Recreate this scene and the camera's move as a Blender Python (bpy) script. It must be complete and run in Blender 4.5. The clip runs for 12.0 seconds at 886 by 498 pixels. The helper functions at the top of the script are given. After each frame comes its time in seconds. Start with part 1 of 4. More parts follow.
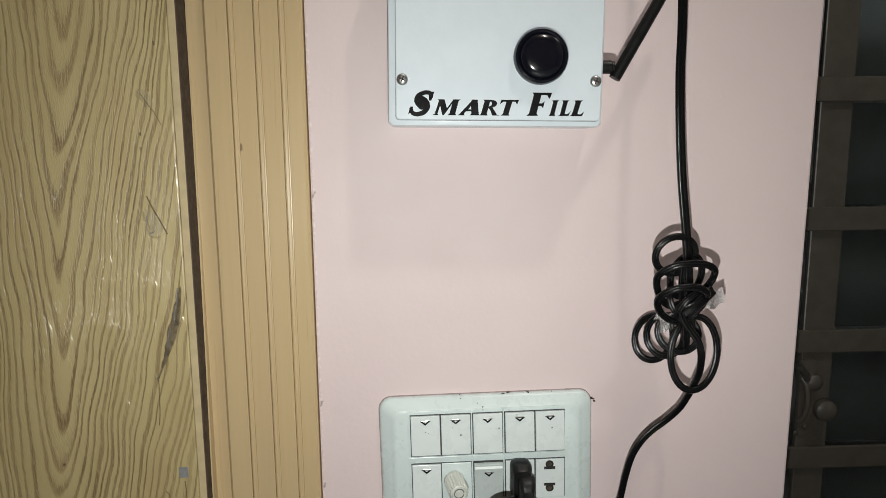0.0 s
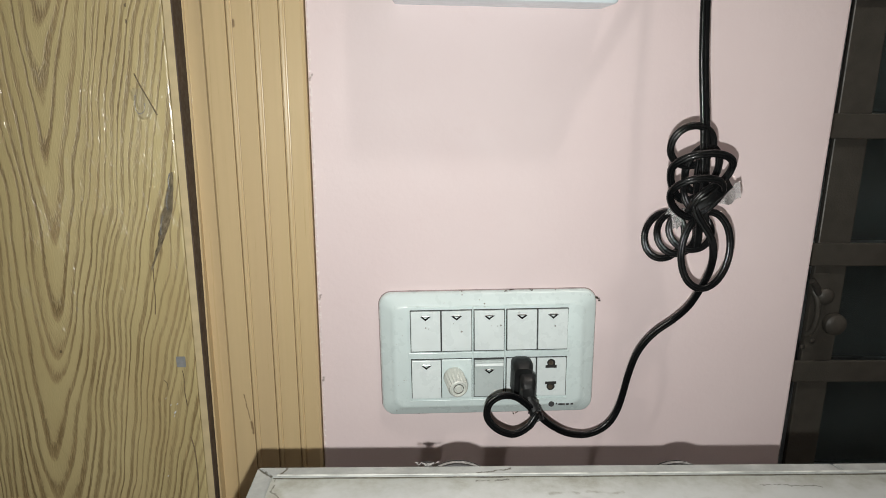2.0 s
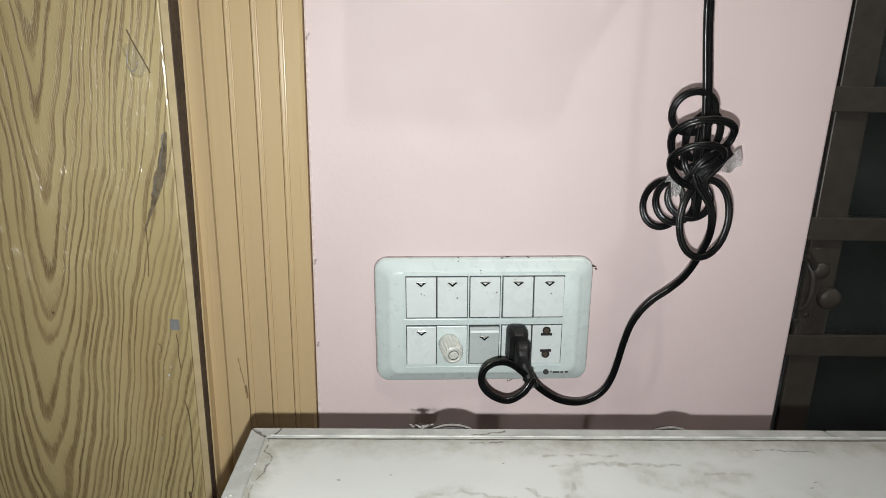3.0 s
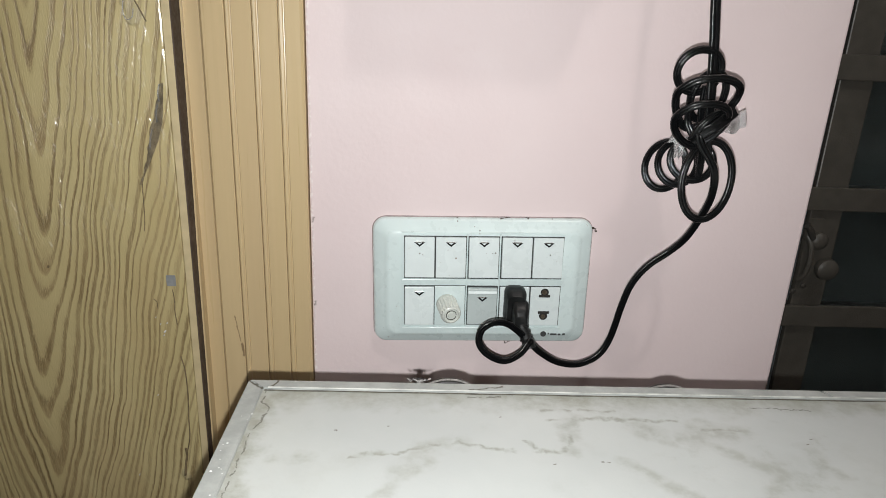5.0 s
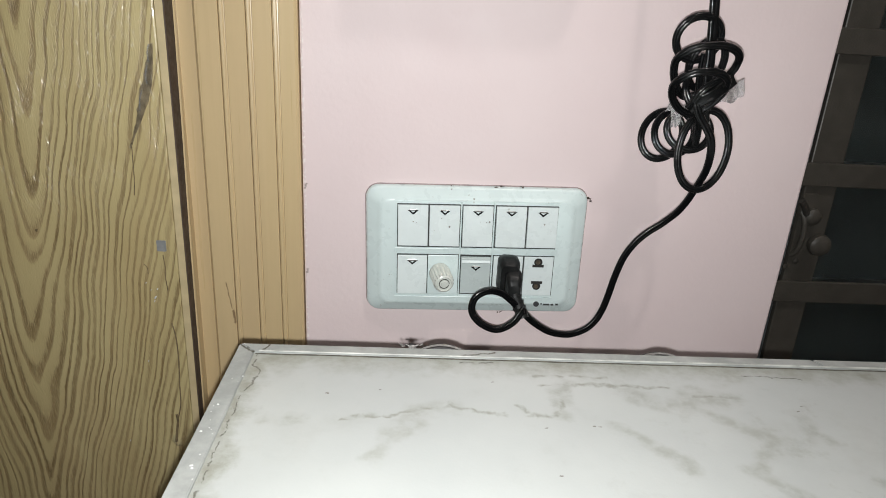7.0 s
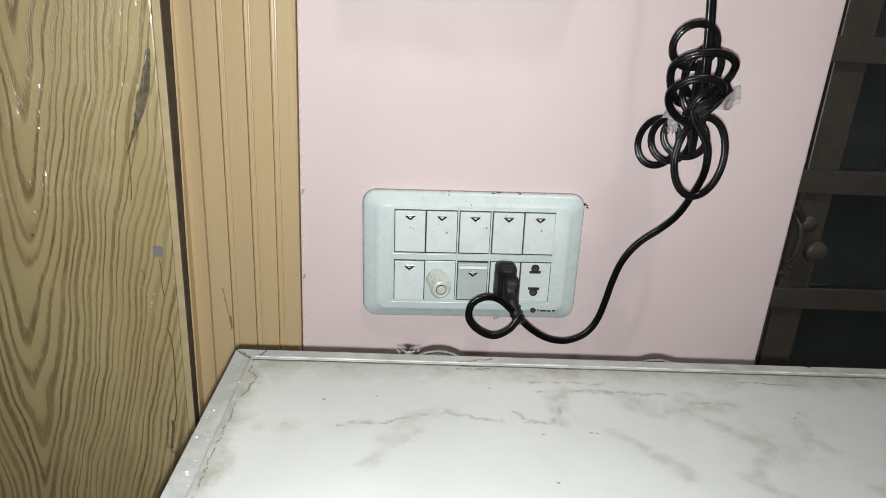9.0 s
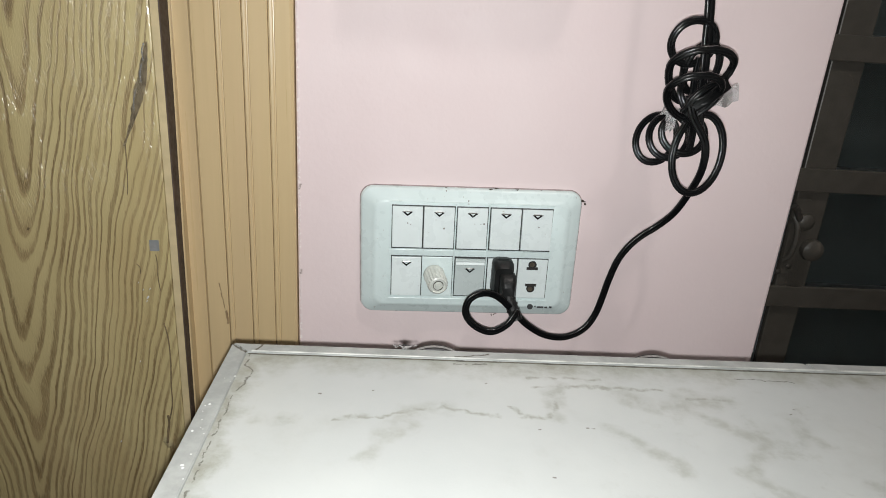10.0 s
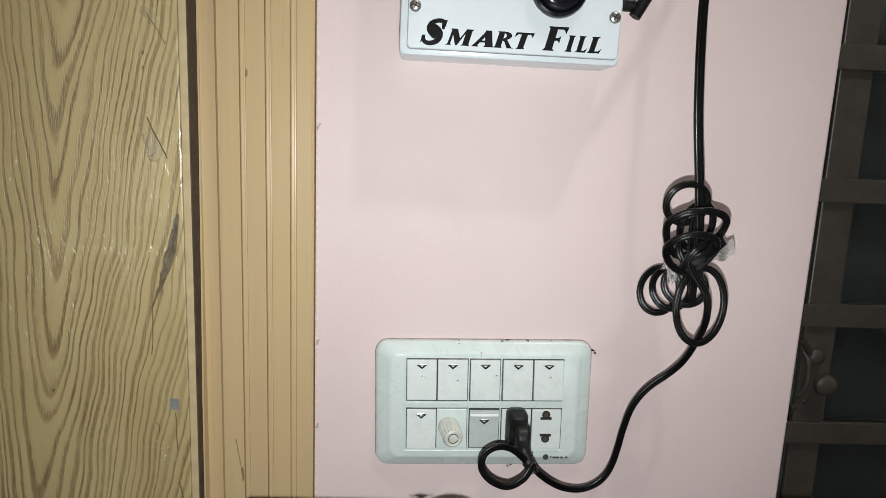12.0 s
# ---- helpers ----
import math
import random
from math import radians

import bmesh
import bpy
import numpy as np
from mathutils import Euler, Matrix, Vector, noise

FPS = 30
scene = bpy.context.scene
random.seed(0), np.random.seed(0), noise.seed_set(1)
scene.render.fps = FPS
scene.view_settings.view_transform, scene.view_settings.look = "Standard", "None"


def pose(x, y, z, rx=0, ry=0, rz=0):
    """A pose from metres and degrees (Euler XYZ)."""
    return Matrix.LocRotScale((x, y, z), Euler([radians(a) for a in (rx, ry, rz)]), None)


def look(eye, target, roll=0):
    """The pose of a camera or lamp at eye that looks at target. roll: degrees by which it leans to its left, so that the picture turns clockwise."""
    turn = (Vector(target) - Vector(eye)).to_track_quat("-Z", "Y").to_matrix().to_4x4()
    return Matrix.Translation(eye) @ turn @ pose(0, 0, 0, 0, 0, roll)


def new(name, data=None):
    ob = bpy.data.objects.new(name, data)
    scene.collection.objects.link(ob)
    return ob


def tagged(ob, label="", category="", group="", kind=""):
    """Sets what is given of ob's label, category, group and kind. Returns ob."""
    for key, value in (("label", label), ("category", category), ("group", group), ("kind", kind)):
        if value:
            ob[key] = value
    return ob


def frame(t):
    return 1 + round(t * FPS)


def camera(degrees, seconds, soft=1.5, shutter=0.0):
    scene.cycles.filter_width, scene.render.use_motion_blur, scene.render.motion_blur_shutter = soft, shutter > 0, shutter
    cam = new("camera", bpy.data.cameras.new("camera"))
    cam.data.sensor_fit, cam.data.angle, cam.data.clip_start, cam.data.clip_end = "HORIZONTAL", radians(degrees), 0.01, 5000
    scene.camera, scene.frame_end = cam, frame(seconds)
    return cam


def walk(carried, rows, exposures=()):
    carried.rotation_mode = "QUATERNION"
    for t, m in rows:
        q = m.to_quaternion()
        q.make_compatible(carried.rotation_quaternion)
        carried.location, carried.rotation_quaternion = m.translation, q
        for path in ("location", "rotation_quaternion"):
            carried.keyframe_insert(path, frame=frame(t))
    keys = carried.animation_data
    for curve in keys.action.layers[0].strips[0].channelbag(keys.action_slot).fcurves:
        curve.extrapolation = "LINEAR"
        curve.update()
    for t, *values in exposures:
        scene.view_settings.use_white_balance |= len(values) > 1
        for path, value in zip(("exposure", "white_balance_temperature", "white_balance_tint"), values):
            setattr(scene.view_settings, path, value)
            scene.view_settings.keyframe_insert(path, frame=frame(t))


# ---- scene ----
import functools

cam = camera(66.9, 12.0, soft=0.75)
PATH = [
    (0, (-0.047, -0.568, 1.038), (0.031, 1.407, 0.733), -0.5),
    (0.5, (-0.038, -0.558, 1.033), (0.06, 1.414, 0.709), -0.4),
    (0.6, (-0.0367, -0.5566, 1.0315), (0.069, 1.413, 0.689), -0.4),
    (0.8, (-0.0347, -0.5544, 1.028), (0.063, 1.414, 0.681), -0.5),
    (1, (-0.034, -0.553, 1.024), (0.05, 1.415, 0.675), -0.5),
    (1.5, (-0.04, -0.552, 1.013), (0.023, 1.402, 0.591), 0.1),
    (2, (-0.041, -0.552, 1.002), (0.008, 1.382, 0.494), 0.4),
    (2.5, (-0.044, -0.551, 0.992), (0.021, 1.37, 0.439), 1.6),
    (3, (-0.042, -0.55, 0.992), (0.022, 1.365, 0.417), 1.3),
    (4.8, (-0.044, -0.551, 0.983), (0.027, 1.352, 0.374), 1.9),
    (5, (-0.044, -0.55, 0.978), (0.033, 1.341, 0.334), 2.3),
    (5.5, (-0.045, -0.549, 0.974), (0.041, 1.327, 0.287), 2.6),
    (6, (-0.044, -0.548, 0.973), (0.051, 1.326, 0.281), 2.9),
    (6.5, (-0.043, -0.548, 0.971), (0.059, 1.324, 0.274), 3.2),
    (7, (-0.044, -0.549, 0.969), (0.056, 1.32, 0.264), 3.2),
    (9, (-0.044, -0.549, 0.969), (0.064, 1.326, 0.281), 3.4),
    (9.5, (-0.045, -0.549, 0.97), (0.063, 1.327, 0.287), 3.3),
    (10, (-0.044, -0.549, 0.967), (0.073, 1.324, 0.274), 3.8),
    (10.5, (-0.044, -0.549, 0.967), (0.069, 1.323, 0.271), 3.5),
    (11, (-0.045, -0.549, 0.967), (0.07, 1.324, 0.277), 3.7),
    (11.5, (-0.046, -0.554, 0.984), (0.05, 1.369, 0.444), 3.1),
    (12, (-0.049, -0.561, 0.999), (0.027, 1.406, 0.650), 2.2),
]
walk(cam, [(t, look(eye, target, roll)) for t, eye, target, roll in PATH],
     [(0.0, -0.18, 6700, 12), (0.6, -0.24, 6800, 11), (1.4, -0.25, 6780, 11), (2.0, -0.02, 6620, 12), (2.8, 0.01, 6520, 13), (6.0, 0.02, 6430, 13), (11.3, 0.02, 6430, 13), (12.0, -0.02, 6560, 13)])

# ---- world and lamps ----
world = bpy.data.worlds.new("night")
scene.world = world
world.use_nodes = True
world.node_tree.nodes["Background"].inputs["Color"].default_value = (0.02, 0.022, 0.03, 1)
world.node_tree.nodes["Background"].inputs["Strength"].default_value = 0.1


def lamp(name, kind, place, watts, radius, colour):
    data = bpy.data.lights.new(name, kind)
    data.energy, data.shadow_soft_size, data.color = watts, radius, colour
    ob = new(name, data)
    ob.location = place
    return ob


# the torch of the phone that films, and the bulb under the ceiling
FLASH_W, BULB_W = 10.3, 29
torch = lamp("phone_torch", "SPOT", (-0.045, -0.549, 0.9570), FLASH_W, 0.003, (0.97, 1.0, 0.97))
torch.data.spot_size, torch.data.spot_blend = radians(140), 1.0
torch.rotation_euler = (radians(77), 0, radians(1))
lamp("ceiling_bulb", "POINT", (0.46, -0.63, 2.58), BULB_W, 0.045, (1.0, 0.96, 0.9))


# ---- materials ----
class Nodes:
    """A small writer of node trees."""

    def __init__(self, name):
        self.mat = bpy.data.materials.new(name)
        self.mat.use_nodes = True
        self.tree = self.mat.node_tree
        self.bsdf = self.tree.nodes["Principled BSDF"]
        self.pos = self.add("ShaderNodeNewGeometry").outputs["Position"]

    def add(self, kind, **props):
        node = self.tree.nodes.new(kind)
        for key, value in props.items():
            setattr(node, key, value)
        return node

    def put(self, socket, value):
        if isinstance(value, bpy.types.NodeSocket):
            self.tree.links.new(value, socket)
        elif isinstance(value, (tuple, list)) and len(value) == 3 and socket.type == "RGBA":
            socket.default_value = (*value, 1)
        else:
            socket.default_value = value

    def math(self, op, a, b=0.0, c=0.0):
        node = self.add("ShaderNodeMath", operation=op)
        for i, v in enumerate((a, b, c)):
            self.put(node.inputs[i], v)
        return node.outputs[0]

    def vec(self, op, a, b=(0, 0, 0), scale=None):
        node = self.add("ShaderNodeVectorMath", operation=op)
        self.put(node.inputs[0], a)
        self.put(node.inputs[1], b)
        if scale is not None:
            self.put(node.inputs["Scale"], scale)
        return node.outputs["Value"] if op in ("LENGTH", "DISTANCE", "DOT_PRODUCT") else node.outputs["Vector"]

    def noise(self, scale, detail=3.0, rough=0.55, stretch=(1, 1, 1), at=None, colour=False):
        node = self.add("ShaderNodeTexNoise")
        self.put(node.inputs["Vector"], self.vec("MULTIPLY", at or self.pos, stretch))
        for key, value in (("Scale", scale), ("Detail", detail), ("Roughness", rough)):
            self.put(node.inputs[key], value)
        return node.outputs["Color" if colour else "Fac"]

    def ramp(self, value, low, high, a=0.0, b=1.0, smooth=True):
        node = self.add("ShaderNodeMapRange", interpolation_type="SMOOTHSTEP" if smooth else "LINEAR")
        for key, v in zip(("Value", "From Min", "From Max", "To Min", "To Max"), (value, low, high, a, b)):
            self.put(node.inputs[key], v)
        return node.outputs[0]

    def mix(self, fac, a, b):
        node = self.add("ShaderNodeMix", data_type="RGBA")
        for socket, v in ((node.inputs[0], fac), (node.inputs[6], a), (node.inputs[7], b)):
            self.put(socket, v)
        return node.outputs[2]

    def split(self, v):
        node = self.add("ShaderNodeSeparateXYZ")
        self.put(node.inputs[0], v)
        return node.outputs

    def warped(self, amount, scale, detail=3.0):
        n = self.noise(scale, detail, colour=True)
        return self.vec("ADD", self.pos, self.vec("SCALE", self.vec("SUBTRACT", n, (0.5, 0.5, 0.5)), scale=amount))

    def stroke(self, at, a, b, width, soft):
        """1 on the line from a to b, 0 away from it."""
        ba = Vector(b) - Vector(a)
        pa = self.vec("SUBTRACT", at, tuple(a))
        h = self.math("DIVIDE", self.vec("DOT_PRODUCT", pa, tuple(ba)), max(ba.length_squared, 1e-9))
        h = self.math("MINIMUM", self.math("MAXIMUM", h, 0.0), 1.0)
        d = self.vec("LENGTH", self.vec("SUBTRACT", pa, self.vec("SCALE", tuple(ba), scale=h)))
        return self.ramp(d, width, width + soft, 1.0, 0.0)

    def most(self, values):
        out = values[0]
        for v in values[1:]:
            out = self.math("MAXIMUM", out, v)
        return out

    def bump(self, height, depth, strength=1.0, onto=None):
        node = self.add("ShaderNodeBump")
        self.put(node.inputs["Height"], height)
        self.put(node.inputs["Distance"], depth)
        self.put(node.inputs["Strength"], strength)
        if onto:
            self.put(node.inputs["Normal"], onto)
        return node.outputs[0]

    def done(self, colour, rough, metal=0.0, normal=None, **more):
        for key, v in (("Base Color", colour), ("Roughness", rough), ("Metallic", metal)):
            self.put(self.bsdf.inputs[key], v)
        if normal:
            self.put(self.bsdf.inputs["Normal"], normal)
        for key, v in more.items():
            self.put(self.bsdf.inputs[key.replace("_", " ")], v)
        return self.mat


def plain(name, colour, rough, metal=0.0, vary=0.12, scale=60.0, relief=0.0, **more):
    """Colour with a soft mottling, uneven gloss and, if wanted, a fine relief."""
    n = Nodes(name)
    f = n.noise(scale, 4)
    dark = tuple(c * (1 - vary) for c in colour)
    col = n.mix(n.ramp(f, 0.3, 0.7), dark, colour)
    r = n.ramp(n.noise(scale * 4), 0.3, 0.7, rough * 0.85, min(1.0, rough * 1.2))
    normal = n.bump(n.noise(scale * 12, 2), relief) if relief else None
    return n.done(col, r, metal, normal, **more)


def pink_paint():
    n = Nodes("pink_wall_paint")
    broad = n.ramp(n.noise(5, 4), 0.3, 0.7)
    col = n.mix(broad, (0.715, 0.597, 0.596), (0.742, 0.632, 0.628))
    smudge = n.math("MULTIPLY", n.ramp(n.noise(38, 5, 0.6), 0.6, 0.78), 0.25)
    col = n.mix(smudge, col, (0.66, 0.53, 0.52))
    # chips and dirt beside the door frame and by the cut corner
    at = n.warped(0.005, 210, 5)
    spots = [n.stroke(at, (-0.132, 0, z), (-0.134, 0, z - 0.004), 0.0002, 0.0013) for z in (1.0, 0.816, 0.739)]
    spots += [n.stroke(at, (0.06, 0, 0.70), (0.061, 0, 0.697), 0.0004, 0.001), n.stroke(at, (0.2903, 0, 0.655), (0.2908, 0, 0.672), 0.0006, 0.0012)]
    col = n.mix(n.math("MULTIPLY", n.most(spots), 0.75), col, (0.22, 0.17, 0.15))
    wx = n.split(n.pos)[0]
    fleck = n.math("MULTIPLY", n.ramp(wx, -0.1335, -0.1315, 1.0, 0.0), n.ramp(n.noise(240, 4, 0.7), 0.48, 0.6))
    col = n.mix(n.math("MULTIPLY", fleck, 0.7), col, (0.86, 0.8, 0.78))
    relief = n.bump(n.noise(220, 3), 0.0004, 0.4, n.bump(n.noise(14, 3), 0.003, 0.2))
    return n.done(col, n.ramp(n.noise(30), 0.3, 0.7, 0.58, 0.7), normal=relief)


def oak_laminate():
    n = Nodes("oak_laminate")
    x, _, z = n.split(n.pos)
    centred = lambda v, amount: n.math("MULTIPLY", n.math("SUBTRACT", v, 0.5), amount)
    total = lambda *v: functools.reduce(lambda a, b: n.math("ADD", a, b), v)
    # distance from the leaning heart of the figure, with slow and quick wandering
    u = total(x, 0.345, n.math("MULTIPLY", n.math("SUBTRACT", z, 0.85), -0.10))
    u = total(u, centred(n.noise(1, 2, 0.5, (11, 11, 6)), 0.030), centred(n.noise(1, 3, 0.55, (38, 38, 14)), 0.0042))
    r = n.math("SQRT", n.math("ADD", n.math("MULTIPLY", u, u), 0.00006))
    # rings stand wider apart near the heart and crowd towards the edge
    f = total(n.math("MULTIPLY", r, 150.0), n.ramp(r, 0.02, 0.11, 0.0, 3.2), n.math("MULTIPLY", z, -20.0))
    f = total(f, centred(n.noise(1, 2, 0.5, (20, 20, 7)), 2.4))
    # uneven years: some rings narrow, some broad
    years = n.add("ShaderNodeCombineXYZ")
    n.put(years.inputs[0], f)
    f = n.math("ADD", f, centred(n.noise(0.55, 2, 0.6, at=years.outputs[0]), 2.0))
    pores = n.noise(1, 3, 0.65, (1000, 1000, 70))
    slanted = n.vec("ADD", n.vec("MULTIPLY", n.pos, (1, 0, 0.10)), n.vec("SCALE", (0.20, 0, 0), scale=z))
    hatch = n.noise(900, 2, 0.6, at=slanted)
    jag = n.math("ADD", centred(pores, 0.75), centred(n.noise(1, 3, 0.7, (320, 320, 150)), 0.55))
    saw = n.math("FRACT", f)
    comb = n.add("ShaderNodeCombineXYZ")
    n.put(comb.inputs[0], n.math("FLOOR", f))
    weight = n.ramp(n.noise(0.73, 1, 0.6, at=comb.outputs[0]), 0.3, 0.65, 0.45, 1.0)
    off = n.math("ABSOLUTE", n.math("SUBTRACT", n.math("ADD", saw, n.math("MULTIPLY", jag, 0.45)), 0.72))
    line = n.ramp(n.math("ADD", off, centred(n.noise(1, 3, 0.7, (700, 700, 260)), 0.22)), 0.05, 0.27, 1.0, 0.0)
    line = n.math("MULTIPLY", n.math("MULTIPLY", line, weight), n.ramp(pores, 0.34, 0.56, 0.45, 1.0))
    # some stretches are printed faintly, others strongly
    line = n.math("MULTIPLY", line, n.ramp(n.noise(1, 3, 0.6, (34, 34, 11)), 0.36, 0.60, 0.62, 1.15))
    heart = n.ramp(r, 0.018, 0.07, 1.0, 0.5)
    band = n.math("MULTIPLY", n.ramp(saw, 0.12, 0.8), n.ramp(saw, 0.9, 1.0, 1.0, 0.0))
    band = n.math("MULTIPLY", n.math("MULTIPLY", band, heart), n.ramp(hatch, 0.36, 0.6, 0.25, 1.0))
    band = n.math("MULTIPLY", band, n.ramp(n.noise(1, 3, 0.6, (26, 26, 8)), 0.38, 0.60, 0.6, 1.3))
    broad = n.ramp(n.noise(1, 3, 0.5, (16, 16, 4)), 0.35, 0.7)
    base = n.mix(broad, (0.485, 0.400, 0.198), (0.565, 0.478, 0.250))
    base = n.mix(n.math("MULTIPLY", n.ramp(pores, 0.5, 0.75), 0.16), base, (0.36, 0.27, 0.12))
    warm = n.math("MULTIPLY", n.ramp(n.noise(1, 3, 0.6, (24, 24, 7)), 0.5, 0.68), 0.3)
    base = n.mix(warm, base, (0.44, 0.32, 0.16))
    col = n.mix(n.math("MULTIPLY", band, 0.62), base, (0.35, 0.25, 0.125))
    col = n.mix(n.math("MULTIPLY", line, 0.85), col, (0.215, 0.15, 0.066))
    # glue smears where the film has lifted
    at = n.warped(0.010, 80, 4)
    smear = n.most([n.stroke(at, a, b, w, 0.0025) for a, b, w in (
        ((-0.262, -0.02, 0.985), (-0.257, -0.02, 0.972), 0.004),
        ((-0.261, -0.02, 1.079), (-0.257, -0.02, 1.074), 0.003), ((-0.255, -0.02, 0.572), (-0.252, -0.02, 0.566), 0.002))])
    col = n.mix(n.math("MULTIPLY", smear, 0.35), col, (0.34, 0.30, 0.21))
    speck = n.most([n.stroke(n.warped(0.003, 300), (a, -0.02, b), (a, -0.02, b + 0.0012), 0.0004, 0.0008) for a, b in ((-0.2645, 1.0485), (-0.265, 1.037), (-0.249, 1.118), (-0.349, 0.772))])
    col = n.mix(n.math("MULTIPLY", speck, 0.8), col, (0.10, 0.07, 0.04))
    height = n.math("SUBTRACT", n.math("MULTIPLY", smear, 1.5), n.math("ADD", n.math("MULTIPLY", line, 0.8), n.math("MULTIPLY", pores, 0.4)))
    rough = n.ramp(n.noise(40, 3), 0.3, 0.7, 0.3, 0.46)
    relief = n.bump(height, 0.0005, 0.9)
    # the crazed clear film over the print: fine slanting creases, in patches
    creases = []
    for lean, freq, seed in ((0.42, 270, 0.0), (0.26, 330, 3.1), (0.06, 310, 7.7), (0.34, 380, 11.3)):
        at = n.vec("ADD", n.vec("MULTIPLY", n.pos, (1, 0, 0.075)), n.vec("SCALE", (lean, 0, 0), scale=z))
        fold = n.math("ABSOLUTE", n.math("SUBTRACT", n.noise(freq, 1, 0.5, at=n.vec("ADD", at, (seed, 0, seed))), 0.5))
        creases.append(n.ramp(fold, 0.0, 0.13, 1.0, 0.0))
    film = n.math("MULTIPLY", n.most(creases), n.ramp(n.noise(1, 2, 0.5, (26, 26, 14)), 0.37, 0.50, 0.2, 1.0))
    glint = n.bump(film, 0.0007, 1.0)
    return n.done(col, rough, normal=relief, Coat_Weight=1.0, Coat_Roughness=0.13, Coat_Normal=glint)


def jamb_vinyl():
    n = Nodes("tan_vinyl")
    fine = n.noise(1, 4, 0.6, (220, 220, 5))
    broad = n.noise(1, 3, 0.5, (30, 30, 3))
    col = n.mix(n.ramp(fine, 0.3, 0.7), (0.54, 0.412, 0.229), (0.56, 0.428, 0.240))
    col = n.mix(n.math("MULTIPLY", n.ramp(broad, 0.4, 0.7), 0.4), col, (0.51, 0.38, 0.225))
    at = n.warped(0.003, 220, 4)
    marks = [n.stroke(at, (-0.203, -0.005, 0.725), (-0.199, -0.005, 0.70), 0.0001, 0.0006), n.stroke(at, (-0.198, -0.005, 0.698), (-0.197, -0.005, 0.686), 0.0004, 0.001), n.stroke(at, (-0.19, -0.005, 1.04), (-0.19, -0.005, 1.036), 0.0004, 0.0014)]
    col = n.mix(n.math("MULTIPLY", n.most(marks), 0.9), col, (0.2, 0.13, 0.07))
    return n.done(col, n.ramp(fine, 0.3, 0.7, 0.27, 0.34), normal=n.bump(fine, 0.0001, 0.4))


VEINS = [(-0.075, -0.252, -0.057, -0.248), (-0.054, -0.247, -0.035, -0.242), (-0.035, -0.242, -0.021, -0.235), (-0.021, -0.235, -0.003, -0.243),
         (-0.003, -0.243, 0.010, -0.245), (0.018, -0.237, 0.021, -0.245), (0.021, -0.245, 0.041, -0.244), (0.043, -0.242, 0.049, -0.217),
         (0.032, -0.215, 0.052, -0.212), (0.052, -0.212, 0.110, -0.213), (0.124, -0.2215, 0.150, -0.2205), (0.032, -0.204, 0.077, -0.203)]
CLOUDS = [(-0.034, -0.247, -0.050, -0.264), (-0.050, -0.264, -0.057, -0.286), (-0.04, -0.242, -0.02, -0.236), (0.070, -0.256, 0.096, -0.284), (0.174, -0.246, 0.179, -0.262), (0.113, -0.226, 0.136, -0.246),
          (0.136, -0.246, 0.152, -0.264), (0.152, -0.264, 0.124, -0.288), (0.124, -0.288, 0.146, -0.304), (0.116, -0.222, 0.150, -0.222),
          (0.043, -0.243, 0.049, -0.215), (0.189, -0.290, 0.193, -0.292), (-0.11, -0.252, -0.10, -0.253), (0.084, -0.218, 0.100, -0.232)]
SPECKS = [(-0.058, -0.223), (0.007, -0.212), (0.031, -0.255), (0.057, -0.253), (0.031, -0.293), (0.183, -0.229), (0.178, -0.234), (-0.087, -0.228), (0.06, -0.253)]


